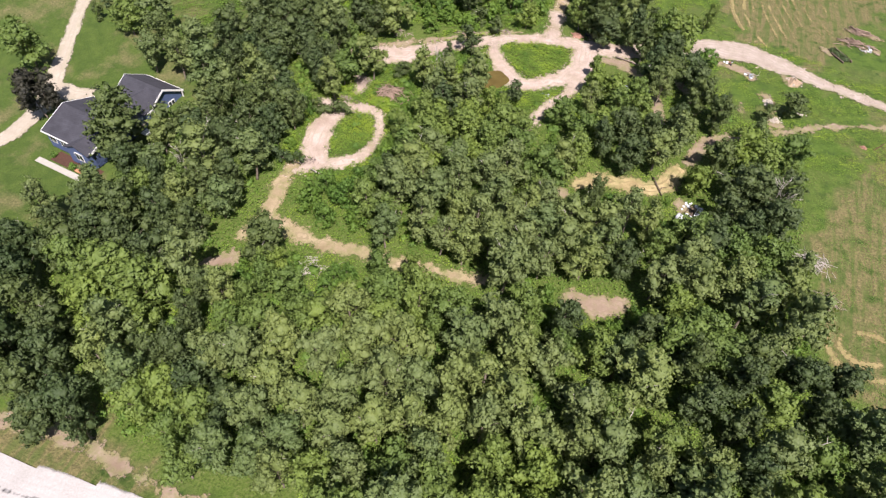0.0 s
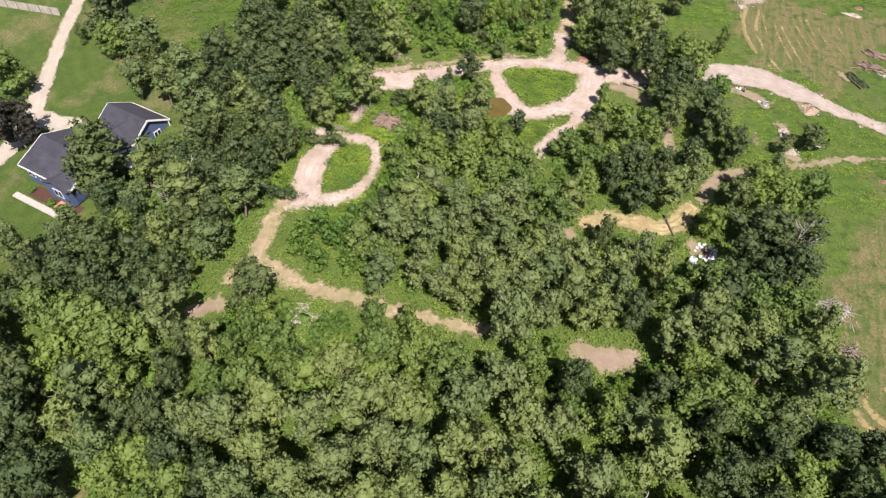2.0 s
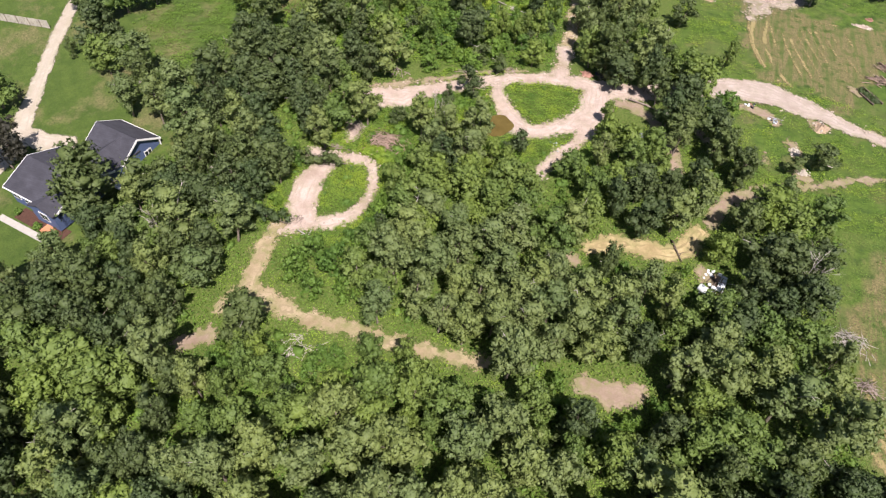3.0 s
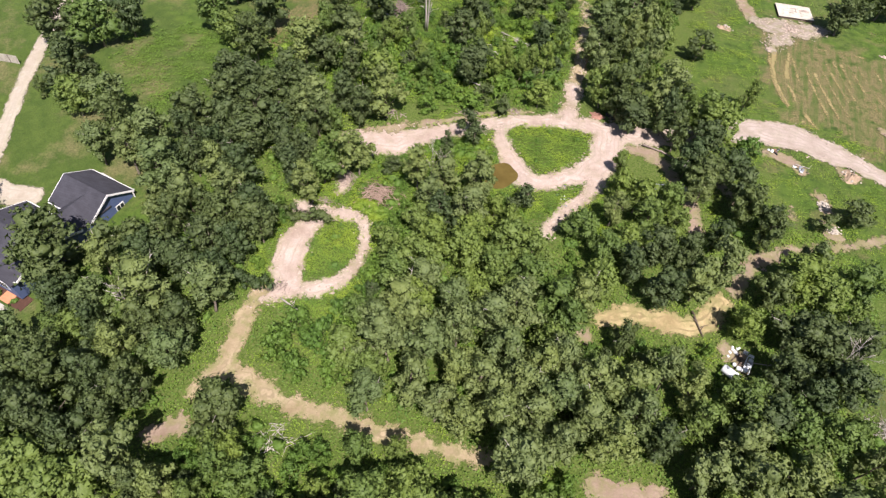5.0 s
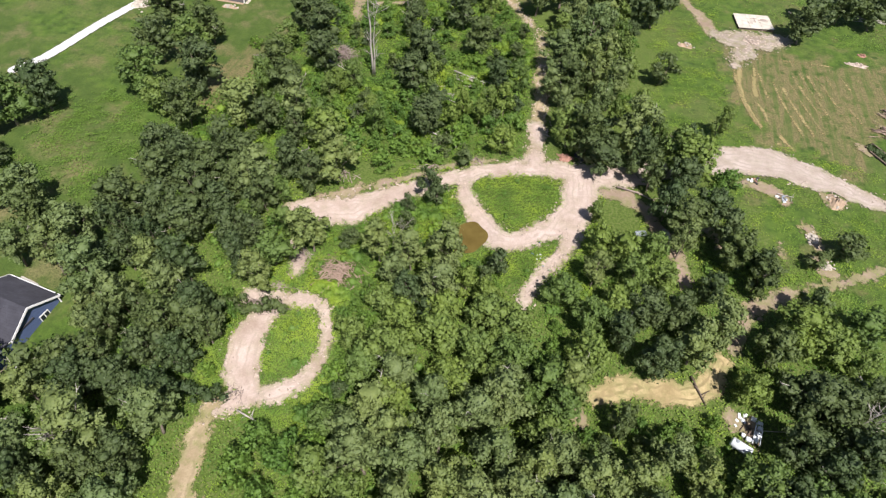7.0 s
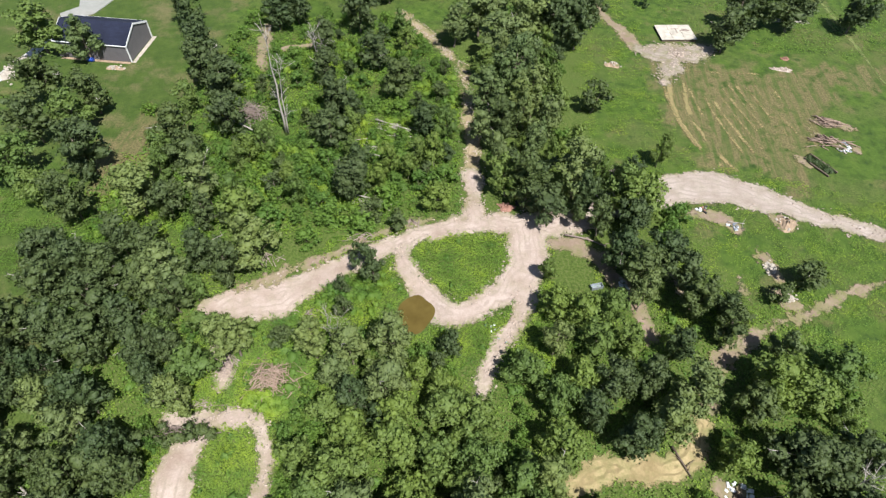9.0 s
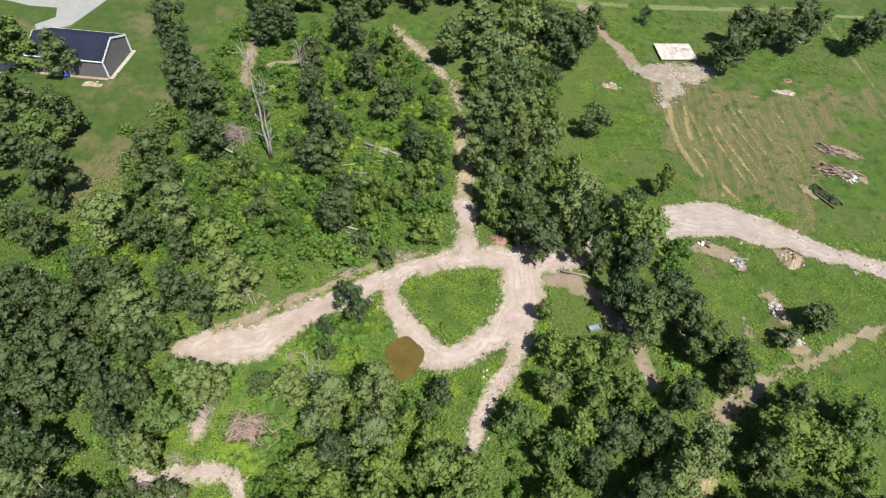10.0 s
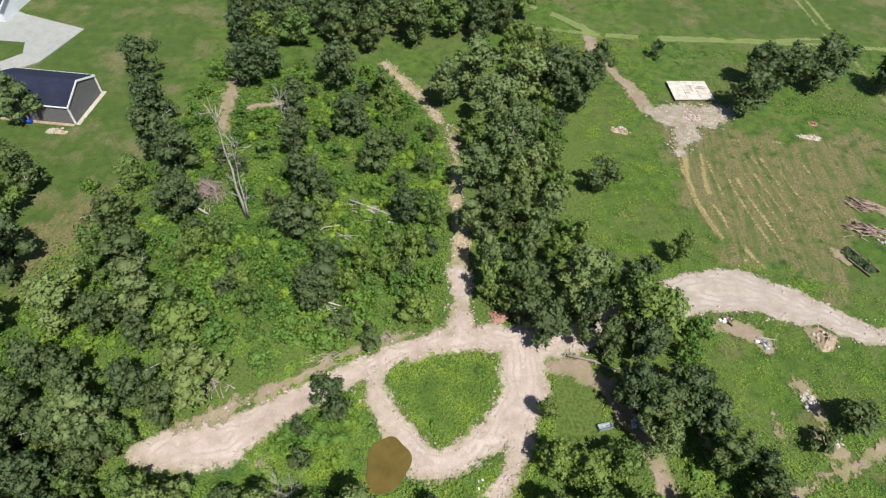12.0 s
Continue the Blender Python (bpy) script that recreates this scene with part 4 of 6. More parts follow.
# Closed woodland
scatter([(-80, 30), (-58, 12.5), (-49, 17), (-48, 42), (-58, 40), (-66, 30)], 0.66, ["oak", "oak", "locust"], (2.6, 3.6), seed=2)
scatter([(-49, 17), (-36, 14), (-22, 12.5), (50, 21), (50, 36), (40, 42), (31, 49), (28.5, 57), (0, 57), (-10, 46.5), (-44, 43), (-48, 42)], 0.60, ["locust", "locust", "locust", "maple"], (2.9, 3.9), seed=22)
scatter([(-33, 50), (-4, 51), (2, 70), (-8, 80), (-14, 84), (-30, 86), (-33, 74)], 0.60, ["locust", "maple", "locust", "maple"], (2.4, 3.4), 1.2, seed=3, tall=0.85)
scatter([(0, 54), (30, 57), (29.5, 84), (14, 84), (-2, 86), (-4, 80), (2, 68)], 0.80, ["locust", "maple", "maple", "oak"], (1.8, 2.8), 1.2, seed=4, tall=0.85)
scatter([(-66, 30), (-46, 42), (-46, 60), (-46, 76), (-46, 90), (-62, 92), (-68, 76), (-63, 66), (-66, 44)], 0.66, ["oak", "oak", "oak", "locust"], (2.2, 3.4), 1.0, seed=5, tall=0.9)
scatter([(-64, 178), (-4, 192), (-12, 174), (-30, 166), (-60, 162)], 0.74, ["oak", "maple", "oak"], (2.6, 3.8), seed=9, tall=0.85)
scatter([(-26, 108), (-19, 112), (-19.5, 124), (-34, 122), (-52, 117), (-62, 112), (-58, 103), (-42, 101)], 0.66, ["bush", "bush", "bush", "maple"], (1.4, 2.3), 1.0, seed=31, tall=0.95)
scatter([(-22, 124), (-21, 146), (-34, 158), (-60, 158), (-64, 142), (-56, 122)], 0.95, ["bush", "bush", "sapling"], (1.2, 2.2), seed=34, tall=0.85)
scatter([(-12, 112), (-9, 108.5), (6, 108), (13, 104), (15, 112), (9, 118), (1, 119), (-3, 132), (-1, 165), (-12, 172), (-13, 150)], 0.70, ["bush", "maple", "sapling", "locust"], (1.4, 2.3), 1.0, seed=32)
for kind in MODELS:
    for ob in MODELS[kind]:
        for o in (*ob.children_recursive, ob):
            bpy.data.objects.remove(o)


# ---- undergrowth ----
def undergrowth(name, count, zone, size, leaves, leaf, mat, label, category, clear=0.5, seed=1, spread=1.0, clump=None):
    """Low leafy clumps over a zone, in one mesh."""
    r = np.random.default_rng(seed)
    xs, ys = [p[0] for p in zone], [p[1] for p in zone]
    X, Y = r.uniform(min(xs), max(xs), count), r.uniform(min(ys), max(ys), count)
    ok = inside(zone, X, Y) & (away(ALL_WAYS, X, Y) > clear) & (np.hypot((X - POND[0]) / (POND[2] + 0.2), (Y - POND[1]) / (POND[3] + 0.2)) > 1)
    if clump:
        ok &= waves(X, Y, clump, seed) > r.uniform(-0.5, 0.7, count)
    for x0, x1, y0, y1 in BUILT:
        ok &= ~((X > x0) & (X < x1) & (Y > y0) & (Y < y1))
    lobes = []
    for x, y in zip(X[ok], Y[ok]):
        q = r.uniform(*size)
        lobes.append((x, y, ground_z(x, y) + q * 0.35 * spread, q, 0.75 * spread))
    return tagged(new(name, leaf_mesh(name, leaf_cloud(r, lobes, leaves * len(lobes), leaf, 0.7), mat)), label, category, kind="stuff")


def carpet(name, zone, density, height, leaf, mat, label, category, clear=0.0, seed=1, patchy=0.0):
    """A continuous growth of weeds: leaves at all heights under an uneven top, in one mesh."""
    r = np.random.default_rng(seed)
    xs, ys = [p[0] for p in zone], [p[1] for p in zone]
    count = int((max(xs) - min(xs)) * (max(ys) - min(ys)) * density)
    X, Y = r.uniform(min(xs), max(xs), count), r.uniform(min(ys), max(ys), count)
    ok = inside(zone, X + 1.2 * waves(X, Y, 4, 8), Y + 1.2 * waves(X, Y, 4, 9))
    X, Y = X[ok], Y[ok]
    ok = (away(ALL_WAYS, X, Y) + 0.45 * waves(X, Y, 1.6, 10) > clear + r.uniform(-0.3, 0.5, len(X))) & (np.hypot((X - POND[0]) / (POND[2] + 0.2), (Y - POND[1]) / (POND[3] + 0.2)) > 1)
    if patchy:
        ok &= waves(X, Y, patchy, seed) + 0.6 * waves(X, Y, patchy * 0.3, seed + 1) > r.uniform(-0.7, 0.5, len(X))
    for x0, x1, y0, y1 in BUILT:
        ok &= ~((X > x0) & (X < x1) & (Y > y0) & (Y < y1))
    X, Y = X[ok], Y[ok]
    n = len(X)
    tall = height * (0.55 + 0.35 * waves(X, Y, 3.4, seed + 2) + 0.35 * waves(X, Y, 0.9, seed + 3)).clip(0.12, 1.6)
    p = np.stack([X, Y, land(X, Y) + tall * r.uniform(0.35, 1.0, n)], 1)
    normal = unit(r.normal(size=(n, 3)) * 0.55 + (0, 0, 1))
    u = unit(np.cross(normal, r.normal(size=(n, 3))))
    v = np.cross(normal, u)
    s = leaf * r.uniform(0.5, 1.5, (n, 1))
    tri = np.stack([p - u * s * 0.55 - v * s * 0.2, p + u * s * 0.45 - v * s * 0.35, p + v * s * 0.6], 1).reshape(-1, 3)
    me = leaf_mesh(name, (tri, np.arange(n * 3).reshape(n, 3), np.repeat(unit(normal + (0, 0, 1.3)), 3, axis=0)), mat)
    return tagged(new(name, me), label, category, kind="stuff")


BUILT = [(-38.8, -34.0, 78.0, 81.6), (-88, -68, 44, 69), (-93, -77, 133, 148), (17, 26, 157, 166), (-125, -97, 145, 175)]
undergrowth("underbrush", 3400, [(-66, 20), (-40, 14), (46, 20), (40, 46), (33, 56), (31, 92), (20, 98), (2, 96), (-10, 80), (-28, 88), (-34, 96), (-46, 98), (-62, 92), (-62, 60)], (0.4, 1.2), 50, 0.22, M_LEAF_BUSH, "dense low green underbrush between the trees", "underbrush", 2.2, 11, 0.85, 14)
undergrowth("thicket", 2600, [(-72, 96), (-48, 100), (-24, 106), (-17, 110), (-19, 140), (-40, 152), (-60, 145), (-58, 120)], (0.3, 1.1), 90, 0.16, M_LEAF_WEED, "bright green thicket of brambles and saplings", "thicket", 0.8, 12, 1.0, 16)
carpet("woodland_weeds", [(-66, 20), (-40, 14), (46, 20), (40, 46), (33, 56), (31, 92), (20, 98), (2, 96), (-4, 84), (-34, 84), (-34, 92), (-46, 98), (-62, 92), (-62, 60)], 16, 0.7, 0.20, M_LEAF_WEED, "rank green weeds over the woodland floor", "weeds", 0.0, 21)
carpet("thicket_weeds", [(-74, 92), (-48, 96), (-24, 105), (-16, 108), (-18, 146), (-36, 158), (-62, 156), (-66, 120)], 22, 0.8, 0.22, M_LEAF_WEED, "bright green weeds filling the thicket", "weeds", 0.0, 22)
carpet("island_weeds", [(-48, 58), (-28, 58), (-28, 88), (-48, 88)], 150, 0.75, 0.115, M_LEAF_WEED, "lush bright green weeds on a path island", "weeds", -0.1, 23)
carpet("loop_weeds", [(-36, 83), (-3, 83), (-3, 104.5), (-22, 104.5), (-36, 98)], 150, 0.75, 0.115, M_LEAF_WEED, "lush green weeds filling the loop of the path", "weeds", -0.1, 24)
carpet("meadow_weeds", [(2, 94), (30, 88), (70, 90), (70, 112), (18, 124), (14, 152), (16, 178), (-2, 180), (4, 120)], 64, 0.5, 0.10, M_LEAF_WEED, "tall green meadow weeds beside the farm road", "weeds", 0.0, 25, 8)
carpet("clearing_weeds", [(-92, 82), (-76, 82), (-70, 98), (-80, 106), (-94, 100)], 90, 0.7, 0.13, M_LEAF_BUSH, "rank green weeds in a woodland clearing", "weeds", 0.0, 26, 7)
carpet("field_weeds", [(30, 44), (64, 44), (66, 108), (28, 100), (31, 80)], 26, 0.3, 0.10, M_LEAF_BUSH, "low green weeds over the rough field", "weeds", 0.0, 27, 10)
carpet("far_weeds", [(20, 160), (70, 156), (72, 178), (20, 176)], 16, 0.45, 0.18, M_LEAF_BUSH, "tall green weeds along the far hedge", "weeds", 0.0, 28, 9)
undergrowth("weed_clumps", 620, [(-48, 60), (-28, 60), (-28, 84), (-4, 82), (-4, 104), (-24, 104), (-36, 97), (-48, 84)], (0.25, 0.8), 60, 0.13, M_LEAF_BUSH, "taller leafy clumps among the island weeds", "weeds", 0.5, 29, 0.9, 5)
undergrowth("island_brambles", 130, [(-33, 90), (-26, 88.5), (-24, 95), (-27, 98), (-32, 94.5)], (0.4, 1.0), 110, 0.14, M_LEAF_WEED, "bright green brambles beside the path loop", "brambles", 0.4, 51, 1.1)
undergrowth("pile_brambles", 90, [(-39, 75.8), (-34, 75.8), (-33.5, 78), (-38.5, 78)], (0.3, 0.7), 100, 0.13, M_LEAF_WEED, "bright weeds in front of a brush pile", "weeds", 0.3, 52, 1.0)


# ---- buildings ----
def shingles(name, colour):
    m, t, b = material(name, 0.9)
    geo = t.nodes.new("ShaderNodeNewGeometry")
    brick = node(t, "ShaderNodeTexBrick", Scale=1.0, Mortar_Size=0.012, Brick_Width=0.9, Row_Height=0.3)
    brick.inputs["Color1"].default_value = (*colour, 1)
    brick.inputs["Color2"].default_value = (*[c * 1.2 for c in colour], 1)
    brick.inputs["Mortar"].default_value = (*[c * 0.8 for c in colour], 1)
    t.links.new(geo.outputs["Position"], brick.inputs["Vector"])
    c = mix(t, 1.0, brick.outputs[0], ramp(t, noise_at(t, 0.4, 4), (0.3, (0.8, 0.8, 0.8)), (0.7, (1.25, 1.25, 1.25))), "MULTIPLY")
    t.links.new(c, b.inputs["Base Color"])
    return m


M_ROOF = shingles("charcoal_shingles", (0.038, 0.038, 0.046))
M_METAL_ROOF = shingles("navy_shingles", (0.012, 0.015, 0.030))
M_SIDING = plain("grey_siding", (0.125, 0.118, 0.122), 0.6, 0, 0.08, 1)
M_TRIM = plain("white_trim", (0.72, 0.72, 0.70), 0.5, 0, 0.03, 2)
M_BLUE = plain("slate_blue_siding", (0.075, 0.105, 0.20), 0.7, 0, 0.08, 2)
M_GLASS = plain("dark_glass", (0.02, 0.025, 0.03), 0.08, 0, 0.05, 1)
M_CONCRETE = plain("pale_concrete", (0.33, 0.31, 0.275), 0.85, 0, 0.12, 2)
M_PLANKS = plain("weathered_pale_board", (0.42, 0.385, 0.32), 0.85, 0, 0.22, 1.2)
M_WOOD = plain("brown_wood", (0.12, 0.090, 0.068), 0.85, 0, 0.25, 4)
M_MULCH = plain("dark_mulch", (0.065, 0.032, 0.022), 0.95, 0, 0.35, 5)
M_PAVERS = plain("orange_pavers", (0.42, 0.19, 0.10), 0.85, 0, 0.15, 4)
M_STONE = plain("broken_limestone", (0.36, 0.32, 0.265), 0.9, 0, 0.25, 2)
M_WHITE = plain("white_plastic", (0.58, 0.60, 0.61), 0.5, 0, 0.06, 2)
M_STEEL = plain("dull_steel", (0.33, 0.36, 0.39), 0.45, 0.5, 0.15, 3)
M_CLOD = plain("dry_clods", (0.33, 0.27, 0.22), 0.95, 0, 0.45, 3)
M_RUST = plain("reddish_rubble", (0.25, 0.135, 0.10), 0.9, 0, 0.3, 3)
M_BLACK = plain("black_plastic", (0.02, 0.02, 0.024), 0.4, 0, 0.2, 2)
M_TARP = plain("blue_plastic", (0.02, 0.06, 0.32), 0.45, 0, 0.1, 2)
M_EARTH = plain("heaped_earth", (0.30, 0.22, 0.15), 0.95, 0, 0.25, 1.5)


def block(parent, name, x0, x1, y0, y1, z0, wall, rise_by, along, over, m_wall, m_roof, trimmed=True):
    """A gabled block with wall, roof and white rake boards; the ridge runs along 'x' or 'y'."""
    e, top = z0 + wall, z0 + wall + rise_by
    xm, ym = (x0 + x1) / 2, (y0 + y1) / 2
    bm = box(x0, x1, y0, y1, z0, e)
    ends = [((x0, y0, e), (x0, y1, e), (x0, ym, top)), ((x1, y0, e), (x1, y1, e), (x1, ym, top))] if along == "x" else [((x0, y0, e), (x1, y0, e), (xm, y0, top)), ((x0, y1, e), (x1, y1, e), (xm, y1, top))]
    for tri in ends:
        bm.faces.new([bm.verts.new(p) for p in tri])
    body = part("wall", bm, m_wall, parent)
    half = (y1 - y0) / 2 if along == "x" else (x1 - x0) / 2
    slope = rise_by / half
    l0, l1 = (x0 - over, x1 + over) if along == "x" else (y0 - over, y1 + over)

    def spot(l, q, z):
        return (l, ym + q, z) if along == "x" else (xm + q, l, z)

    for side in (-1, 1):
        bm = bmesh.new()
        vs = []
        for dz in (0.03, 0.20):
            for l in (l0, l1):
                vs.append(bm.verts.new(spot(l, side * (half + over), e - over * slope + dz)))
                vs.append(bm.verts.new(spot(l, 0.0, top + dz)))
        for f in ((0, 1, 3, 2), (4, 6, 7, 5), (0, 4, 5, 1), (2, 3, 7, 6), (0, 2, 6, 4), (1, 5, 7, 3)):
            bm.faces.new([vs[i] for i in f])
        bmesh.ops.recalc_face_normals(bm, faces=bm.faces)
        roof = part("roof", bm, m_roof, parent)
        for l, d in ((l0, -0.06), (l1, 0.06)) if trimmed else ():
            bm = bmesh.new()
            vs = [bm.verts.new(spot(l + dl, q, z)) for dl in (0.0, d) for q, z in ((side * (half + over), e - over * slope - 0.10), (side * (half + over), e - over * slope + 0.24), (0.0, top + 0.24), (0.0, top - 0.10))]
            for f in ((0, 1, 2, 3), (7, 6, 5, 4), (0, 4, 5, 1), (1, 5, 6, 2), (2, 6, 7, 3), (3, 7, 4, 0)):
                bm.faces.new([vs[i] for i in f])
            bmesh.ops.recalc_face_normals(bm, faces=bm.faces)
            part("rake_board", bm, M_TRIM, roof, "white rake board")
        if not trimmed:
            continue
        a, b = side * (half + over), side * (half + over + 0.12)
        q0, q1 = min(a, b), max(a, b)
        z = e - over * slope + 0.02
        gutter = box(l0, l1, ym + q0, ym + q1, z, z + 0.14) if along == "x" else box(xm + q0, xm + q1, l0, l1, z, z + 0.14)
        part("gutter", gutter, M_TRIM, roof, "white gutter")
    return body


def window(parent, x, y, z, w, h, side):
    """A white-framed window on a wall that faces side ('-y', 'x')."""
    win = part("window", box(x - w / 2, x + w / 2, y - 0.05, y + 0.02, z, z + h) if side == "-y" else box(x - 0.02, x + 0.05, y - w / 2, y + w / 2, z, z + h), M_TRIM, parent, "white window")
    for k in (-1, 1):
        c = k * w * 0.235
        pane = box(x + c - w * 0.19, x + c + w * 0.19, y - 0.062, y - 0.045, z + h * 0.12, z + h * 0.88) if side == "-y" else box(x + 0.045, x + 0.062, y + c - w * 0.19, y + c + w * 0.19, z + h * 0.12, z + h * 0.88)
        part("pane", pane, M_GLASS, win)


house_z = ground_z(-77, 56)
house = thing("house", "slate blue ranch house with a charcoal shingle roof", "house", m=pose(-75.4, 57.7, house_z, 0, 0, -7))
front = block(house, "front", -6.2, 4.0, -9.3, 0.4, -0.4, 3.2, 1.9, "x", 0.35, M_BLUE, M_ROOF)
block(house, "link", -1.2, 3.9, -4.4, 5.8, -0.4, 3.2, 1.75, "y", 0.2, M_BLUE, M_ROOF, False)
back = block(house, "rear", -3.7, 4.0, 2.5, 9.6, -0.4, 3.2, 2.1, "x", 0.35, M_BLUE, M_ROOF)
porch = block(house, "porch", -0.6, 4.0, -10.2, -5.8, -0.4, 3.0, 1.0, "y", 0.2, M_BLUE, M_ROOF, False)
for wx in (-5.0, -2.6):
    window(front, wx, -9.3, 0.9, 1.5, 1.3, "-y")
window(porch, 1.8, -10.2, 0.7, 1.7, 1.5, "-y")
window(back, 4.0, 7.2, 0.9, 1.4, 1.2, "x")
part("post", box(4.2, 4.35, 9.6, 9.75, -0.3, 2.7), M_TRIM, house, "white porch post")
part("deck", box(4.0, 5.4, -0.4, 1.8, -0.3, 0.35, 0.03), M_TRIM, house, "small white back deck")


def flat_piece(name, x0, x1, y0, y1, lift, mat, label, category, rot=0.0, kind="structure"):
    """A flat slab on the sloping ground."""
    bm = bmesh.new()
    n = max(2, int((x1 - x0) / 0.8))
    xm, ym = (x0 + x1) / 2, (y0 + y1) / 2
    rows = []
    for i in range(n + 1):
        for y in (y0, y1):
            p = Vector((x0 + (x1 - x0) * i / n - xm, y - ym, 0))
            p.rotate(Euler((0, 0, radians(rot))))
            for dz in (-0.2, lift):
                rows.append(bm.verts.new((p.x + xm, p.y + ym, ground_z(p.x + xm, p.y + ym) + dz)))
    for i in range(n):
        a, b = rows[i * 4:i * 4 + 4], rows[i * 4 + 4:i * 4 + 8]
        for q in ((a[1], b[1], b[3], a[3]), (a[0], b[0], b[1], a[1]), (a[2], a[3], b[3], b[2])):
            bm.faces.new(q)
    bm.faces.new((rows[0], rows[1], rows[3], rows[2]))
    bm.faces.new((rows[-4], rows[-2], rows[-1], rows[-3]))
    bmesh.ops.recalc_face_normals(bm, faces=bm.faces)
    me = bpy.data.meshes.new(name)
    bm.to_mesh(me)
    bm.free()
    me.materials.append(mat)
    return tagged(new(name, me), label, category, kind=kind)


flat_piece("walkway", -83.4, -73.6, 45.1, 46.1, 0.10, M_CONCRETE, "pale concrete walkway in front of the blue house", "walkway", -7)
flat_piece("mulch_bed", -81.2, -71.6, 46.2, 48.3, 0.07, M_MULCH, "dark brown mulch bed along the house front", "flower bed", -7)
flat_piece("patio", -75.8, -74.0, 46.0, 47.8, 0.13, M_PAVERS, "small orange paver patio by the front door", "patio", -7)
flat_piece("rear_walk", -77.6, -74.6, 67.6, 68.6, 0.08, M_CONCRETE, "pale stone edging behind the house", "walkway", -10)
flat_piece("barn_footing", -78.45, -77.75, 137.2, 146.2, 0.06, M_STONE, "pale gravel strip along the barn wall", "gravel strip")
flat_piece("barn_front_footing", -91.5, -78.6, 136.7, 137.25, 0.06, M_EARTH, "pale gravel strip along the barn front", "gravel strip")


def flower_clump(x, y, q, mat, name, label):
    r = np.random.default_rng(int(abs(x * 10)))
    z = ground_z(x, y)
    lobes = [(x + r.uniform(-q, q) * 0.5, y + r.uniform(-q, q) * 0.5, z + q * r.uniform(0.3, 0.9), q * 0.55, 0.9) for _ in range(5)]
    tagged(new(name, leaf_mesh(name, leaf_cloud(r, lobes, 350, 0.16), mat)), label, "shrub")


for fx, fy, fq in ((-76.6, 46.6, 0.7), (-81.2, 47.6, 0.6), (-73.6, 46.6, 0.45)):
    flower_clump(fx, fy, fq, M_LEAF_BUSH, "garden_shrub", "small clipped green shrub in the mulch bed")

barn_z = ground_z(-85, 141)
barn = thing("barn", "grey barn with a dark roof and white trim on a lawn", "barn")
barn_wall = block(barn, "hall", -92.0, -78.6, 137.4, 146.0, barn_z - 0.4, 3.5, 1.9, "x", 0.10, M_SIDING, M_METAL_ROOF)
for cx, cy in ((-78.6, 137.4), (-78.6, 146.0)):
    part("corner_board", box(cx - 0.02, cx + 0.07, cy - 0.16, cy + 0.16, barn_z - 0.3, barn_z + 3.1), M_TRIM, barn_wall, "white corner board")
for k in range(20):
    yk = 137.8 + k * 0.42
    part("rib", box(-78.6, -78.575, yk, yk + 0.05, barn_z - 0.2, barn_z + 2.9), M_SIDING, barn_wall)
for k in range(30):
    xk = -91.6 + k * 0.43
    part("rib", box(xk, xk + 0.05, 137.375, 137.4, barn_z - 0.2, barn_z + 2.9), M_SIDING, barn_wall)

white_house_z = ground_z(-108, 168)
white_house = thing("house", "white house with a dark roof beside the concrete driveway", "house")
white_wall = block(white_house, "hall", -119.0, -106.2, 164.2, 175.0, white_house_z - 0.4, 3.2, 2.2, "x", 0.4, M_WHITE, M_ROOF)
window(white_wall, -109.0, 164.2, white_house_z + 0.9, 1.5, 1.3, "-y")


# ---- wooden platform ----
def build_platform():
    z = ground_z(21.7, 161.6)
    ob = thing("platform", "weathered pale board platform with dark stains on the grass", "platform", m=pose(21.7, 161.6, z, 0, 0, 9) @ Matrix.Diagonal((1.10, 1.30, 1, 1)))
    frame_bm = box(-3.1, 3.1, -2.0, 2.0, -0.3, 0.42, 0.03)
    part("base", frame_bm, M_WOOD, ob)
    for i in range(3):
        for j in range(2):
            x0, y0 = -3.2 + i * 2.15, -2.1 + j * 2.13
            part("panel", box(x0, x0 + 2.12, y0, y0 + 2.1, 0.43 + 0.012 * ((i + j) % 3), 0.5 + 0.012 * ((i + j) % 3), 0.01), M_PLANKS, ob)
    for x, y, w, d in ((-0.6, 0.9, 1.4, 0.10), (0.9, 0.3, 1.8, 0.22), (1.4, 0.7, 1.0, 0.16), (-1.2, -0.6, 0.9, 0.08), (0.2, -0.3, 0.12, 1.4)):
        part("scrap", box(x, x + w, y, y + d, 0.53, 0.58, 0.01), M_BRUSH, ob)


build_platform()


# ---- dead wood ----
def junk(x, y, spread_by, items, label, seed, mats, big=1.0):
    r = np.random.default_rng(seed)
    ob = thing("junk_heap", label, "junk heap", m=pose(x, y, ground_z(x, y)))
    for i in range(items):
        px, py = r.normal() * spread_by * 0.5, r.normal() * spread_by * 0.5
        w, d, h = r.uniform(0.2, 0.7) * big, r.uniform(0.15, 0.45) * big, r.uniform(0.06, 0.25) * big
        bm = box(-w / 2, w / 2, -d / 2, d / 2, -h / 2, h / 2, 0.03)
        bmesh.ops.transform(bm, verts=bm.verts, matrix=pose(px, py, h * 0.6 + ground_z(x + px, y + py) - ground_z(x, y), r.uniform(-12, 12), r.uniform(-12, 12), r.uniform(0, 180)))
        part("piece", bm, mats[i % len(mats)], ob)


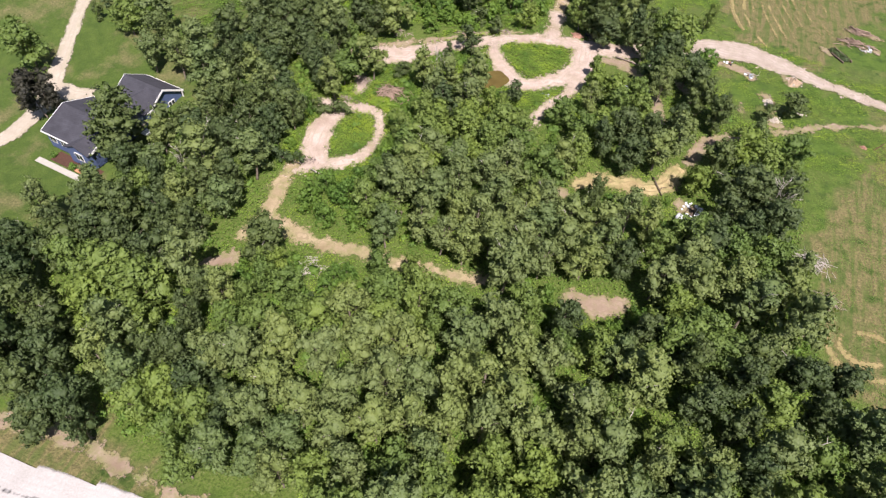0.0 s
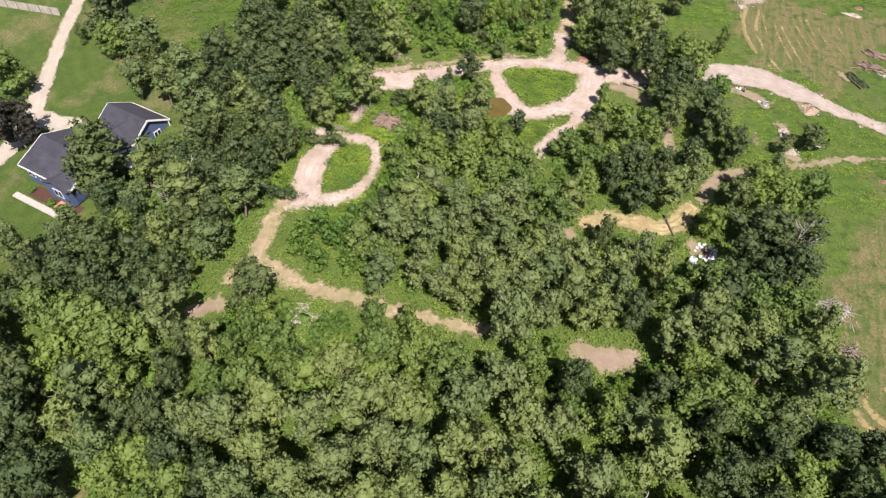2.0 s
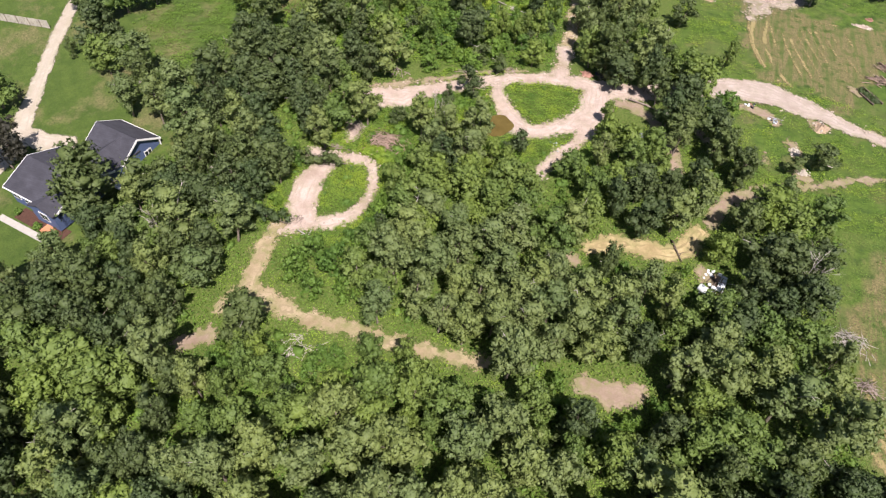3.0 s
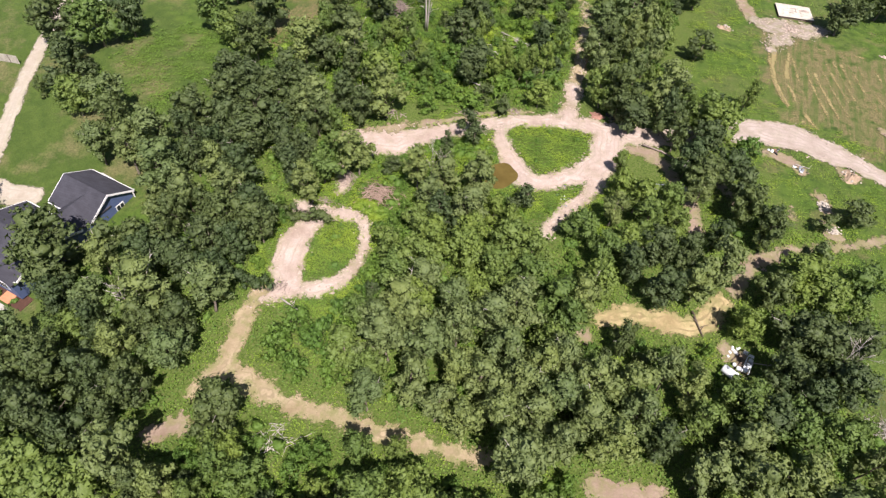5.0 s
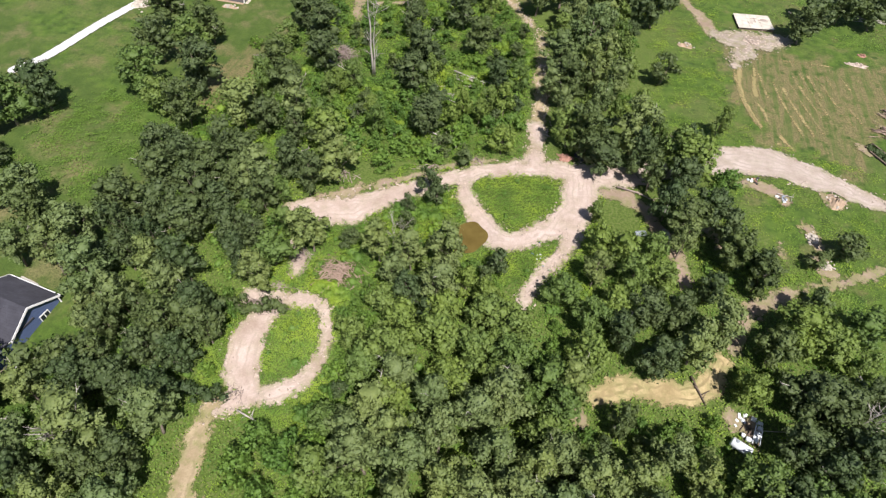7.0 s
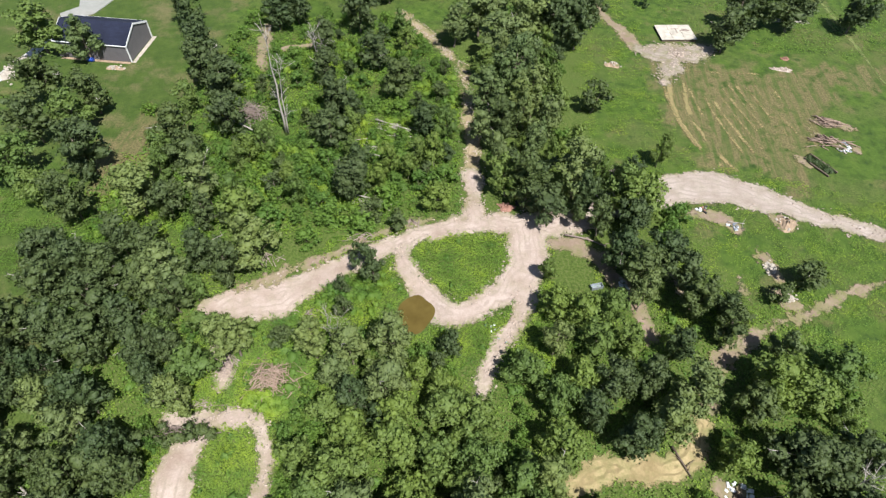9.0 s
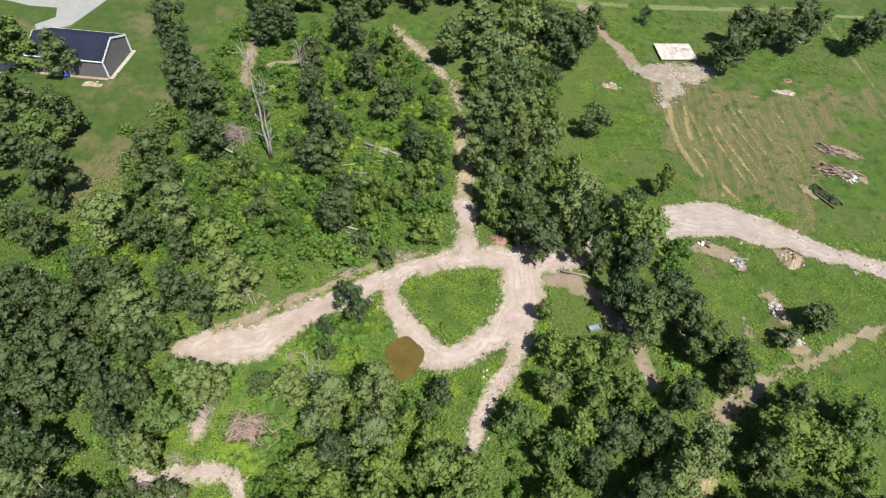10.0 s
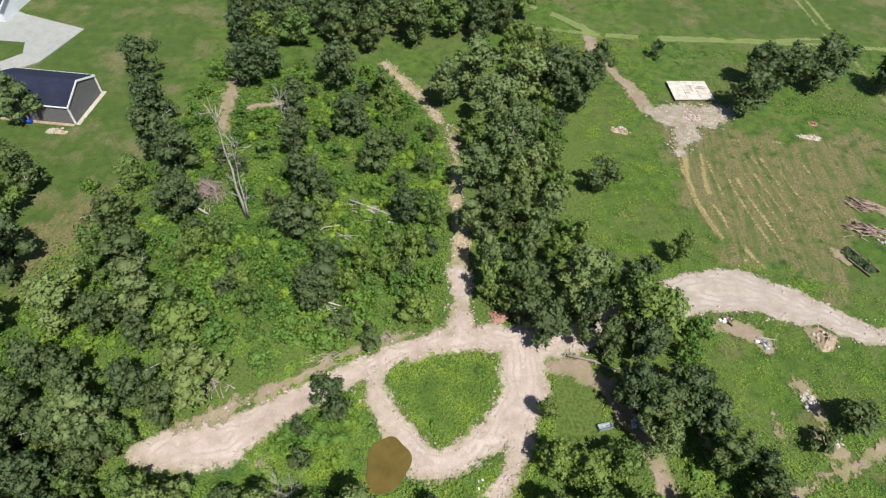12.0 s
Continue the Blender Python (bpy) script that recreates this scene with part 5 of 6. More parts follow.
def sticks(name, x, y, spread_x, spread_y, count, length, thick, mat, label, category, seed, heap=0.6, lead=None):
    """A pile of logs or branches, each one a part."""
    r = np.random.default_rng(seed)
    ob = thing(name, label, category, m=pose(x, y, ground_z(x, y)))
    for i in range(count):
        px, py = r.normal() * spread_x * 0.4, r.normal() * spread_y * 0.4
        a = r.uniform(0, math.pi) if lead is None else lead + r.normal() * 0.35
        l = length * r.uniform(0.5, 1.2)
        z = ground_z(x + px, y + py) - ground_z(x, y) + thick + heap * r.uniform(0, 1) * max(0, 1 - math.hypot(px / spread_x, py / spread_y))
        d = Vector((math.cos(a), math.sin(a), r.uniform(-0.06, 0.06)))
        c = Vector((px, py, z))
        bend = Vector((r.normal(), r.normal(), 0)) * l * 0.04
        q = thick * r.uniform(0.5, 1.3)
        bm = tube(bmesh.new(), [c - d * l / 2, c - d * l * 0.1 + bend, c + d * l / 2], [q, q * 0.85, q * 0.5], 5)
        part("log" if thick > 0.06 else "branch", bm, mat, ob)
    return tagged(ob, group="heaps of cut wood")


M_REDWOOD = bark_material("reddish_cut_wood", (0.15, 0.10, 0.075), (0.36, 0.27, 0.21))
sticks("brush_pile", -36.2, 80.4, 3.4, 2.8, 96, 3.6, 0.075, M_REDWOOD, "heap of crossed reddish-brown cut branches beside the path", "brush pile", 1, 0.5)
sticks("brush_pile", -32.0, 43.0, 2.6, 2.2, 34, 2.4, 0.06, M_DEADWOOD, "heap of bleached sticks in a weedy gap", "brush pile", 2, 0.4)
sticks("log_pile", -29.5, 125.0, 3.2, 1.6, 22, 3.6, 0.10, M_DEADWOOD, "loose pile of bleached fallen logs among weeds", "log pile", 3, 0.5, 2.9)
sticks("brush_pile", -30.2, 107.6, 3.0, 1.2, 16, 4.0, 0.07, M_DEADWOOD, "bleached fallen branches under the trees", "brush pile", 4, 0.5, 2.95)
sticks("brush_pile", -41.5, 96.2, 2.6, 1.2, 22, 2.2, 0.06, M_BRUSH, "cut branches heaped beside the dirt path", "brush pile", 5, 0.4)
sticks("brush_pile", -29.4, 101.2, 2.4, 0.9, 20, 2.0, 0.06, M_BRUSH, "grey branches heaped on the path bank", "brush pile", 6, 0.4, 0.4)
sticks("brush_pile", -23.0, 104.9, 1.8, 0.8, 18, 1.6, 0.05, M_BRUSH, "brown branch litter on the path bank", "brush pile", 7, 0.3)
sticks("log_pile", 43.6, 136.2, 2.8, 1.1, 26, 2.6, 0.12, M_REDWOOD, "stack of reddish-brown felled logs on the field", "log pile", 8, 0.8, -0.35)
sticks("log_pile", 42.6, 131.0, 3.4, 1.3, 34, 2.8, 0.10, M_REDWOOD, "long rough pile of reddish and pale logs", "log pile", 9, 0.8, -0.4)
timber = thing("timber_frame", "two dark timbers grown over by green weeds", "timber", m=pose(38.9, 124.8, ground_z(38.9, 124.8), 0, 0, -54))
part("beam", box(-2.5, 2.5, 0.75, 1.0, 0.05, 0.4, 0.03), M_WOOD, timber)
part("beam", box(-1.2, 2.4, -1.1, -0.88, 0.05, 0.34, 0.03), M_WOOD, timber)
part("beam", box(-2.4, -2.2, -0.8, 0.7, 0.05, 0.3, 0.03), M_WOOD, timber)
undergrowth("timber_weeds", 70, [(37.2, 126.2), (38.4, 127.2), (40.8, 123.8), (39.4, 122.8)], (0.3, 0.6), 90, 0.15, M_LEAF_DARK, "dark green weeds growing through old timbers", "weeds", 0, 41, 0.9)
junk(44.6, 129.9, 1.8, 26, "pale and white debris among rough logs", 42, [M_STONE, M_WHITE, M_STEEL, M_WOOD, M_STONE], 0.9)
sticks("brush_pile", -44.0, 72.6, 2.8, 1.0, 70, 2.8, 0.05, M_BRUSH, "dead brown tree top fallen across the path", "brush pile", 43, 0.9, 0.1)
sticks("brush_pile", -41.8, 80.8, 1.8, 1.6, 50, 2.2, 0.045, M_BRUSH, "dark dead brush heaped beside the path", "brush pile", 44, 0.8)
sticks("brush_pile", -33.5, 88.5, 1.2, 1.0, 26, 1.8, 0.04, M_BRUSH, "small heap of dry branches in weeds", "brush pile", 46, 0.5)
sticks("log_pile", -31.2, 119.8, 1.8, 1.0, 9, 3.0, 0.09, M_DEADWOOD, "few bleached branches lying in the thicket", "log pile", 45, 0.4, 2.6)
sticks("brush_pile", 33.4, 68.9, 3.0, 1.8, 90, 2.8, 0.035, M_DEADWOOD, "grey dead tree crown lying on the field", "dead brush", 11, 1.2)
sticks("brush_pile", 35.6, 62.9, 2.0, 1.4, 50, 2.4, 0.035, M_BRUSH, "small grey dead branches on the field", "dead brush", 12, 0.8)
sticks("brush_pile", 32.2, 57.0, 2.0, 1.4, 40, 2.4, 0.035, M_BRUSH, "dead brushwood at the wood's edge", "dead brush", 13, 0.7)
sticks("brush_pile", -52.4, 125.2, 3.0, 2.4, 150, 3.4, 0.045, M_BRUSH, "tangled grey dead branches under trees", "dead brush", 14, 3.0)
sticks("brush_pile", 6.6, 118.9, 1.8, 1.2, 22, 2.4, 0.05, M_BRUSH, "brown branch heap at the wood's edge", "brush pile", 15, 0.8)
sticks("brush_pile", 46.0, 170.5, 3.0, 1.2, 40, 3.4, 0.05, M_DEADWOOD, "bleached fallen branches at the hedge", "dead brush", 16, 0.8, 0.1)
sticks("brush_pile", -42.0, 61.2, 1.4, 0.8, 16, 1.6, 0.05, M_BRUSH, "dark branch heap at the path's edge", "brush pile", 17, 0.4)
sticks("brush_pile", -42.8, 76.0, 2.4, 0.7, 26, 2.4, 0.05, M_BRUSH, "grey branches lying across the path end", "brush pile", 18, 0.5, 0.2)
sticks("stake_heap", 16.4, 71.6, 1.2, 1.6, 16, 2.2, 0.06, M_WOOD, "brown timber scraps beside white junk", "timber scraps", 19, 0.3, 1.2)


def fallen_trunk(points, thick, label, mat=M_DEADWOOD, up=0.08):
    x, y = points[0]
    ob = thing("fallen_trunk", label, "fallen tree", "fallen trunks", m=pose(x, y, ground_z(x, y)))
    pts = [(a - x, b - y, ground_z(a, b) - ground_z(x, y) + thick + up) for a, b in points]
    part("trunk", tube(bmesh.new(), pts, [thick * (1 - 0.6 * i / (len(pts) - 1)) for i in range(len(pts))], 7), mat, ob)
    r = np.random.default_rng(int(abs(x * 7)))
    for _ in range(4):
        a = Vector(pts[0]).lerp(Vector(pts[-1]), r.uniform(0.4, 0.95))
        d = Vector((r.normal(), r.normal(), abs(r.normal()) * 0.5)).normalized() * r.uniform(0.7, 1.5)
        part("branch", tube(bmesh.new(), [a, a + d * 0.6 + Vector((0, 0, 0.1)), a + d], [thick * 0.35, thick * 0.25, thick * 0.1], 4), mat, ob)


def felled_tree(line, thick, seed, label):
    """A tree lying on its side: a trunk along the ground and flattened leafy boughs on it."""
    r = np.random.default_rng(seed)
    x, y = line[0]
    ob = thing("felled_tree", label, "fallen tree", "felled leafy trees", m=pose(x, y, ground_z(x, y)))
    pts = [(a - x, b - y, ground_z(a, b) - ground_z(x, y) + thick + 0.25) for a, b in line]
    part("trunk", tube(bmesh.new(), pts, [thick, thick * 0.75, thick * 0.4], 7), M_BARK, ob)
    lobes = []
    for k in range(26):
        f = (k + 0.5) / 26
        a, b = (pts[0], pts[1]) if f < 0.5 else (pts[1], pts[2])
        p = Vector(a).lerp(Vector(b), (f * 2) % 1)
        q = r.uniform(0.5, 0.95)
        lobes.append((p.x + r.normal() * 0.35, p.y + r.normal() * 0.45, p.z + r.uniform(0.2, 1.5), q, 0.8))
    part("crown", leaf_mesh("crown", leaf_cloud(r, lobes, 2600, 0.22), M_LEAF_DARK), M_LEAF_DARK, ob)


felled_tree([(-54.0, 70.0), (-47.0, 71.8), (-40.0, 73.0)], 0.2, 71, "dark green felled tree lying across the path end")
felled_tree([(-54.5, 60.2), (-48.5, 60.0), (-43.0, 59.8)], 0.2, 72, "dark leafy felled tree lying beside the path")
BLEACHED = "bleached fallen trunk lying among green weeds"
for line, q in (([(-54.7, 122.8), (-50.5, 120.6), (-47.0, 119.0)], 0.16), ([(-64.6, 135.6), (-60.4, 131.3)], 0.13), ([(-35.8, 115.5), (-35.9, 118.5), (-34.4, 120.6), (-32.0, 121.4)], 0.11), ([(-33.3, 108.9), (-27.3, 107.7)], 0.13),
                ([(-31.0, 117.7), (-29.8, 117.4), (-28.1, 116.4)], 0.12), ([(-32.0, 126.2), (-25.9, 124.2)], 0.13), ([(-24.7, 123.8), (-23.6, 126.0), (-22.3, 127.0)], 0.09), ([(-55.8, 63.2), (-53.0, 61.6)], 0.15), ([(-40.9, 59.2), (-38.0, 58.5)], 0.11), ([(-59.6, 65.3), (-57.0, 63.8)], 0.14)):
    fallen_trunk(line, q * 1.15, BLEACHED, up=0.5)
fallen_trunk([(17.3, 72.1), (21.4, 72.9)], 0.07, "thin pale pole lying across white junk")
fallen_trunk([(9.8, 76.8), (11.6, 73.6)], 0.16, "dark log lying across the straw path", M_WOOD)
fallen_trunk([(-50.5, 33.2), (-46.5, 30.6)], 0.13, BLEACHED)
fallen_trunk([(21.8, 110.5), (24.2, 110.4)], 0.09, "pale pole lying in the grass by the road")
fallen_trunk([(-1.6, 105.0), (1.6, 104.6), (4.0, 103.6)], 0.16, "dark weedy log along the edge of a track", M_BRUSH)


def dead_tree(x, y, height, label, seed, thick=0.2):
    """Two bare stems that part and bend, with limbs that fork into twigs, thickest towards the top."""
    r = np.random.default_rng(seed)
    ob = thing("dead_tree", label, "dead tree", "dead trees", m=pose(x, y, ground_z(x, y)))
    for dx, dy, h, q in ((0, 0, height, thick), (0.5, 0.25, height * 0.72, thick * 0.7)):
        stem = [Vector((dx * 0.6, dy * 0.6, -0.3))]
        for k in range(1, 7):
            f = k / 6
            stem.append(Vector((dx * (0.6 + 2.2 * f * f) + r.normal() * 0.16, dy * (0.6 + 1.5 * f) + r.normal() * 0.16, h * f)))
        part("trunk", tube(bmesh.new(), stem, [q * (1.15 - 1.05 * k / 6) for k in range(7)], 7), M_DEADWOOD, ob)
        for _ in range(20):
            f = 1 - r.uniform(0.02, 0.85) ** 1.3
            k = min(5, int(f * 6))
            a = stem[k].lerp(stem[k + 1], f * 6 - k)
            d = Vector((r.normal(), r.normal(), abs(r.normal()) * 0.6 + 0.7)).normalized() * r.uniform(1.0, 2.8) * (0.5 + height / 24)
            side = d.cross(Vector((0, 0, 1))) * r.uniform(-0.4, 0.4)
            bend = a + d * 0.5 + side * 0.4
            bm = tube(bmesh.new(), [a, bend, a + d + Vector((0, 0, 0.2))], [q * 0.30, q * 0.20, q * 0.05], 4)
            for w in (0.3, -0.5):
                tube(bm, [bend, bend + d * 0.38 + side * w * 2 + Vector((0, 0, 0.15))], [q * 0.16, q * 0.04], 3)
            part("branch", bm, M_DEADWOOD, ob)


dead_tree(-45.6, 121.2, 18.5, "tall bleached dead tree with bare forked trunks", 1, 0.19)
dead_tree(-44.2, 137.5, 9.0, "bare grey dead tree among green trees", 2, 0.14)
dead_tree(-64.0, 133.2, 7.0, "thin bleached dead tree standing in a thicket", 3, 0.11)
dead_tree(-56.5, 50.0, 8.0, "bare grey dead tree in the woodland", 4, 0.15)
dead_tree(-30.0, 85.0, 7.0, "thin bleached dead tree beside the path", 5, 0.10)
dead_tree(25.6, 72.5, 9.0, "bare grey dead tree at the field's edge", 6, 0.12)


# ---- heaps and junk ----
def mound(x, y, wx, wy, high, mat, stones, label, seed, name="mound"):
    """A heap of earth or rubble with loose stones, each a part."""
    r = np.random.default_rng(seed)
    ob = thing(name, label, "mound", m=pose(x, y, ground_z(x, y)))
    bm = bmesh.new()
    rings, seg = 7, 18
    grid = []
    for i in range(rings):
        f = i / (rings - 1)
        row = []
        for k in range(seg):
            a = k * math.tau / seg
            w = 1 + 0.16 * math.sin(3 * a + seed) + 0.1 * math.sin(5 * a)
            px, py = wx * f * w * math.cos(a), wy * f * w * math.sin(a)
            z = high * (math.cos(f * math.pi) * 0.5 + 0.5) * (1 + 0.25 * r.normal()) + ground_z(x + px, y + py) - ground_z(x, y) - (0.15 if i == rings - 1 else 0)
            row.append(bm.verts.new((px, py, z)))
        grid.append(row)
    for i in range(rings - 1):
        for k in range(seg):
            bm.faces.new((grid[i][k], grid[i + 1][k], grid[i + 1][(k + 1) % seg], grid[i][(k + 1) % seg]))
    bmesh.ops.remove_doubles(bm, verts=bm.verts, dist=0.001)
    part("soil", bm, mat, ob)
    for _ in range(stones):
        px, py = r.normal() * wx * 0.45, r.normal() * wy * 0.45
        f = min(1, math.hypot(px / wx, py / wy))
        s = r.uniform(0.1, 0.28)
        bm = bmesh.new()
        bmesh.ops.create_icosphere(bm, subdivisions=1, radius=s)
        for v in bm.verts:
            v.co = Vector((v.co.x * r.uniform(0.7, 1.3), v.co.y * r.uniform(0.7, 1.3), v.co.z * r.uniform(0.5, 0.9))) + Vector((px, py, high * (math.cos(f * math.pi) * 0.5 + 0.5) + 0.05 + ground_z(x + px, y + py) - ground_z(x, y)))
        part("stone", bm, M_STONE if mat is M_EARTH else mat, ob)
    return ob


mound(30.3, 111.4, 1.5, 1.9, 0.7, M_EARTH, 10, "brown earth and root heap beside the farm road", 1, "earth_mound")
mound(26.0, 102.6, 0.9, 1.3, 0.35, M_STONE, 30, "pale rubble heap with broken stones in grass", 2, "rubble_mound")
mound(27.2, 98.0, 1.0, 0.9, 0.35, M_STONE, 20, "pale broken concrete heap near trees", 3, "rubble_mound")
mound(8.4, 148.8, 1.7, 1.1, 0.5, M_EARTH, 12, "grey earth mound in green meadow", 4, "earth_mound")
mound(39.8, 151.8, 2.6, 0.8, 0.35, M_CLOD, 14, "long pale spoil heap on the field", 5, "earth_mound")
mound(41.6, 155.6, 0.9, 0.5, 0.4, M_RUST, 6, "small reddish rubble heap in grass", 6, "rubble_mound")
mound(-9.9, 109.5, 1.3, 1.0, 0.4, M_RUST, 14, "reddish brick rubble beside the path", 7, "rubble_mound")
mound(-97.6, 132.8, 2.6, 4.4, 0.9, M_STONE, 60, "long pile of white limestone blocks", 8, "stone_pile")
mound(-80.6, 135.2, 2.0, 0.7, 0.3, M_EARTH, 24, "grey brush and stone litter by the barn", 9, "earth_mound")
mound(21.0, 154.2, 2.4, 1.4, 0.2, M_CLOD, 40, "spread broken concrete in front of the platform", 10, "rubble_mound")
mound(41.4, 96.6, 0.8, 0.5, 0.3, M_RUST, 5, "small rusty scrap heap on the field", 11, "rubble_mound")
mound(31.4, 101.8, 0.8, 0.7, 0.3, M_STONE, 8, "small pale stone heap in green grass", 12, "rubble_mound")


junk(18.9, 112.6, 1.0, 16, "heap of white and dark household junk in grass", 1, [M_WHITE, M_BLACK, M_RUST, M_WOOD])
junk(22.6, 109.4, 0.9, 14, "scattered grey metal scraps in grass", 2, [M_STEEL, M_STEEL, M_WHITE, M_BLACK])
junk(-10.4, 89.3, 1.4, 12, "scattered small litter in weeds near the pond", 3, [M_STEEL, M_TARP, M_STEEL, M_WHITE], 0.55)
junk(-7.8, 110.2, 0.7, 8, "black plastic bags and tyres beside the path", 4, [M_BLACK])
junk(5.6, 97.6, 0.9, 16, "pale broken household junk under trees", 5, [M_WHITE, M_STONE, M_STEEL])
junk(15.6, 72.8, 0.9, 10, "broken white panels on bare earth", 6, [M_WHITE])


def white_frame():
    z = ground_z(17.2, 71.6)
    ob = thing("white_frame", "dark scrap heap ringed by white plastic crates and rails", "scrap", m=pose(16.5, 71.9, z, 0, 0, -14) @ Matrix.Scale(0.85, 4))
    for x, y, w, d, h in ((0.9, 1.5, 0.8, 0.6, 0.6), (0.1, 1.8, 0.7, 0.6, 0.5), (1.1, 0.8, 0.6, 0.6, 0.6), (1.0, -0.1, 0.7, 0.7, 0.45), (0.9, -1.0, 0.6, 0.9, 0.5), (0.1, -1.4, 0.8, 0.6, 0.45), (-0.7, -1.1, 0.5, 0.5, 0.4)):
        part("crate", box(x - w / 2, x + w / 2, y - d / 2, y + d / 2, 0.02, h, 0.08), M_WHITE, ob)
    part("rail", box(0.42, 0.56, -1.9, 1.0, 0.5, 0.62, 0.03), M_WHITE, ob)
    part("rail", box(1.36, 1.5, -1.7, 0.6, 0.3, 0.44, 0.03), M_WHITE, ob)
    for k in range(9):
        bm = box(-0.5, 0.5, -0.05, 0.05, -0.04, 0.04, 0.01)
        bmesh.ops.transform(bm, verts=bm.verts, matrix=pose(-0.2 + 0.1 * (k % 3), -0.8 + 0.24 * k, 0.12 + 0.05 * (k % 4), 0, 4 * (k % 3) - 4, 40 * k))
        part("slat", bm, M_WOOD, ob)
    ob = thing("steel_tank", "white and blue-grey metal tank lying on its side", "tank", m=pose(15.3, 69.4, z, 0, 0, -24) @ Matrix.Scale(1.1, 4))
    part("shell", tube(bmesh.new(), [(-1.1, 0, 0.5), (-1.0, 0, 0.5), (0.9, 0, 0.5), (1.0, 0, 0.5)], [0.35, 0.5, 0.5, 0.35], 14), M_WHITE, ob)
    part("foot", box(-0.7, -0.55, -0.45, 0.45, -0.1, 0.2, 0.02), M_STEEL, ob)
    part("foot", box(0.5, 0.65, -0.45, 0.45, -0.1, 0.2, 0.02), M_STEEL, ob)
    part("manhole", tube(bmesh.new(), [(-0.6, 0, 0.95), (-0.6, 0, 1.1)], [0.16, 0.16], 10), M_STEEL, ob)


white_frame()
barrel = thing("barrel", "blue plastic barrel lying by the barn wall", "barrel", m=pose(-85.8, 136.6, ground_z(-85.8, 136.6)))
part("shell", tube(bmesh.new(), [(-0.55, 0, 0.4), (-0.45, 0, 0.42), (0.45, 0, 0.42), (0.55, 0, 0.4)], [0.3, 0.42, 0.42, 0.3], 12), M_TARP, barrel)
part("lid", tube(bmesh.new(), [(0.55, 0, 0.4), (0.6, 0, 0.4)], [0.26, 0.26], 12), M_TARP, barrel)
trough = thing("trough", "grey metal trough standing in the weeds", "trough", m=pose(2.4, 96.7, ground_z(2.4, 96.7), 0, 0, 20))
for q in ((-0.8, 0.8, -0.35, -0.3, 0, 0.5), (-0.8, 0.8, 0.3, 0.35, 0, 0.5), (-0.8, -0.75, -0.3, 0.3, 0, 0.5), (0.75, 0.8, -0.3, 0.3, 0, 0.5), (-0.75, 0.75, -0.3, 0.3, 0.02, 0.08)):
    part("panel", box(*q), M_STEEL, trough)


# ---- fence by the drive ----
def fence(x0, y0, x1, y1):
    ob = thing("fence", "weathered brown board fence along the lawn", "fence")
    length = math.hypot(x1 - x0, y1 - y0)
    d = Vector((x1 - x0, y1 - y0, 0)) / length
    for i in range(int(length / 2.4) + 1):
        p = Vector((x0, y0, 0)) + d * (i * 2.4)
        z = ground_z(p.x, p.y)
        part("post", box(p.x - 0.06, p.x + 0.06, p.y - 0.06, p.y + 0.06, z - 0.3, z + 1.7, 0.01), M_WOOD, ob)
    for i in range(int(length / 0.16)):
        p = Vector((x0, y0, 0)) + d * (i * 0.16 + 0.08)
        z = ground_z(p.x, p.y)
        part("board", box(p.x - 0.07, p.x + 0.07, p.y - 0.015, p.y + 0.015, z + 0.05, z + 1.6), M_PLANKS, ob)


fence(-132, 80.0, -106.4, 83.6)
stake = thing("stake", "rusty steel stake standing in the field", "stake", m=pose(43.0, 96.8, ground_z(43, 96.8), 8, 20, 0))
part("shaft", box(-0.06, 0.06, -0.06, 0.06, -0.3, 1.8, 0.01), M_RUST, stake)


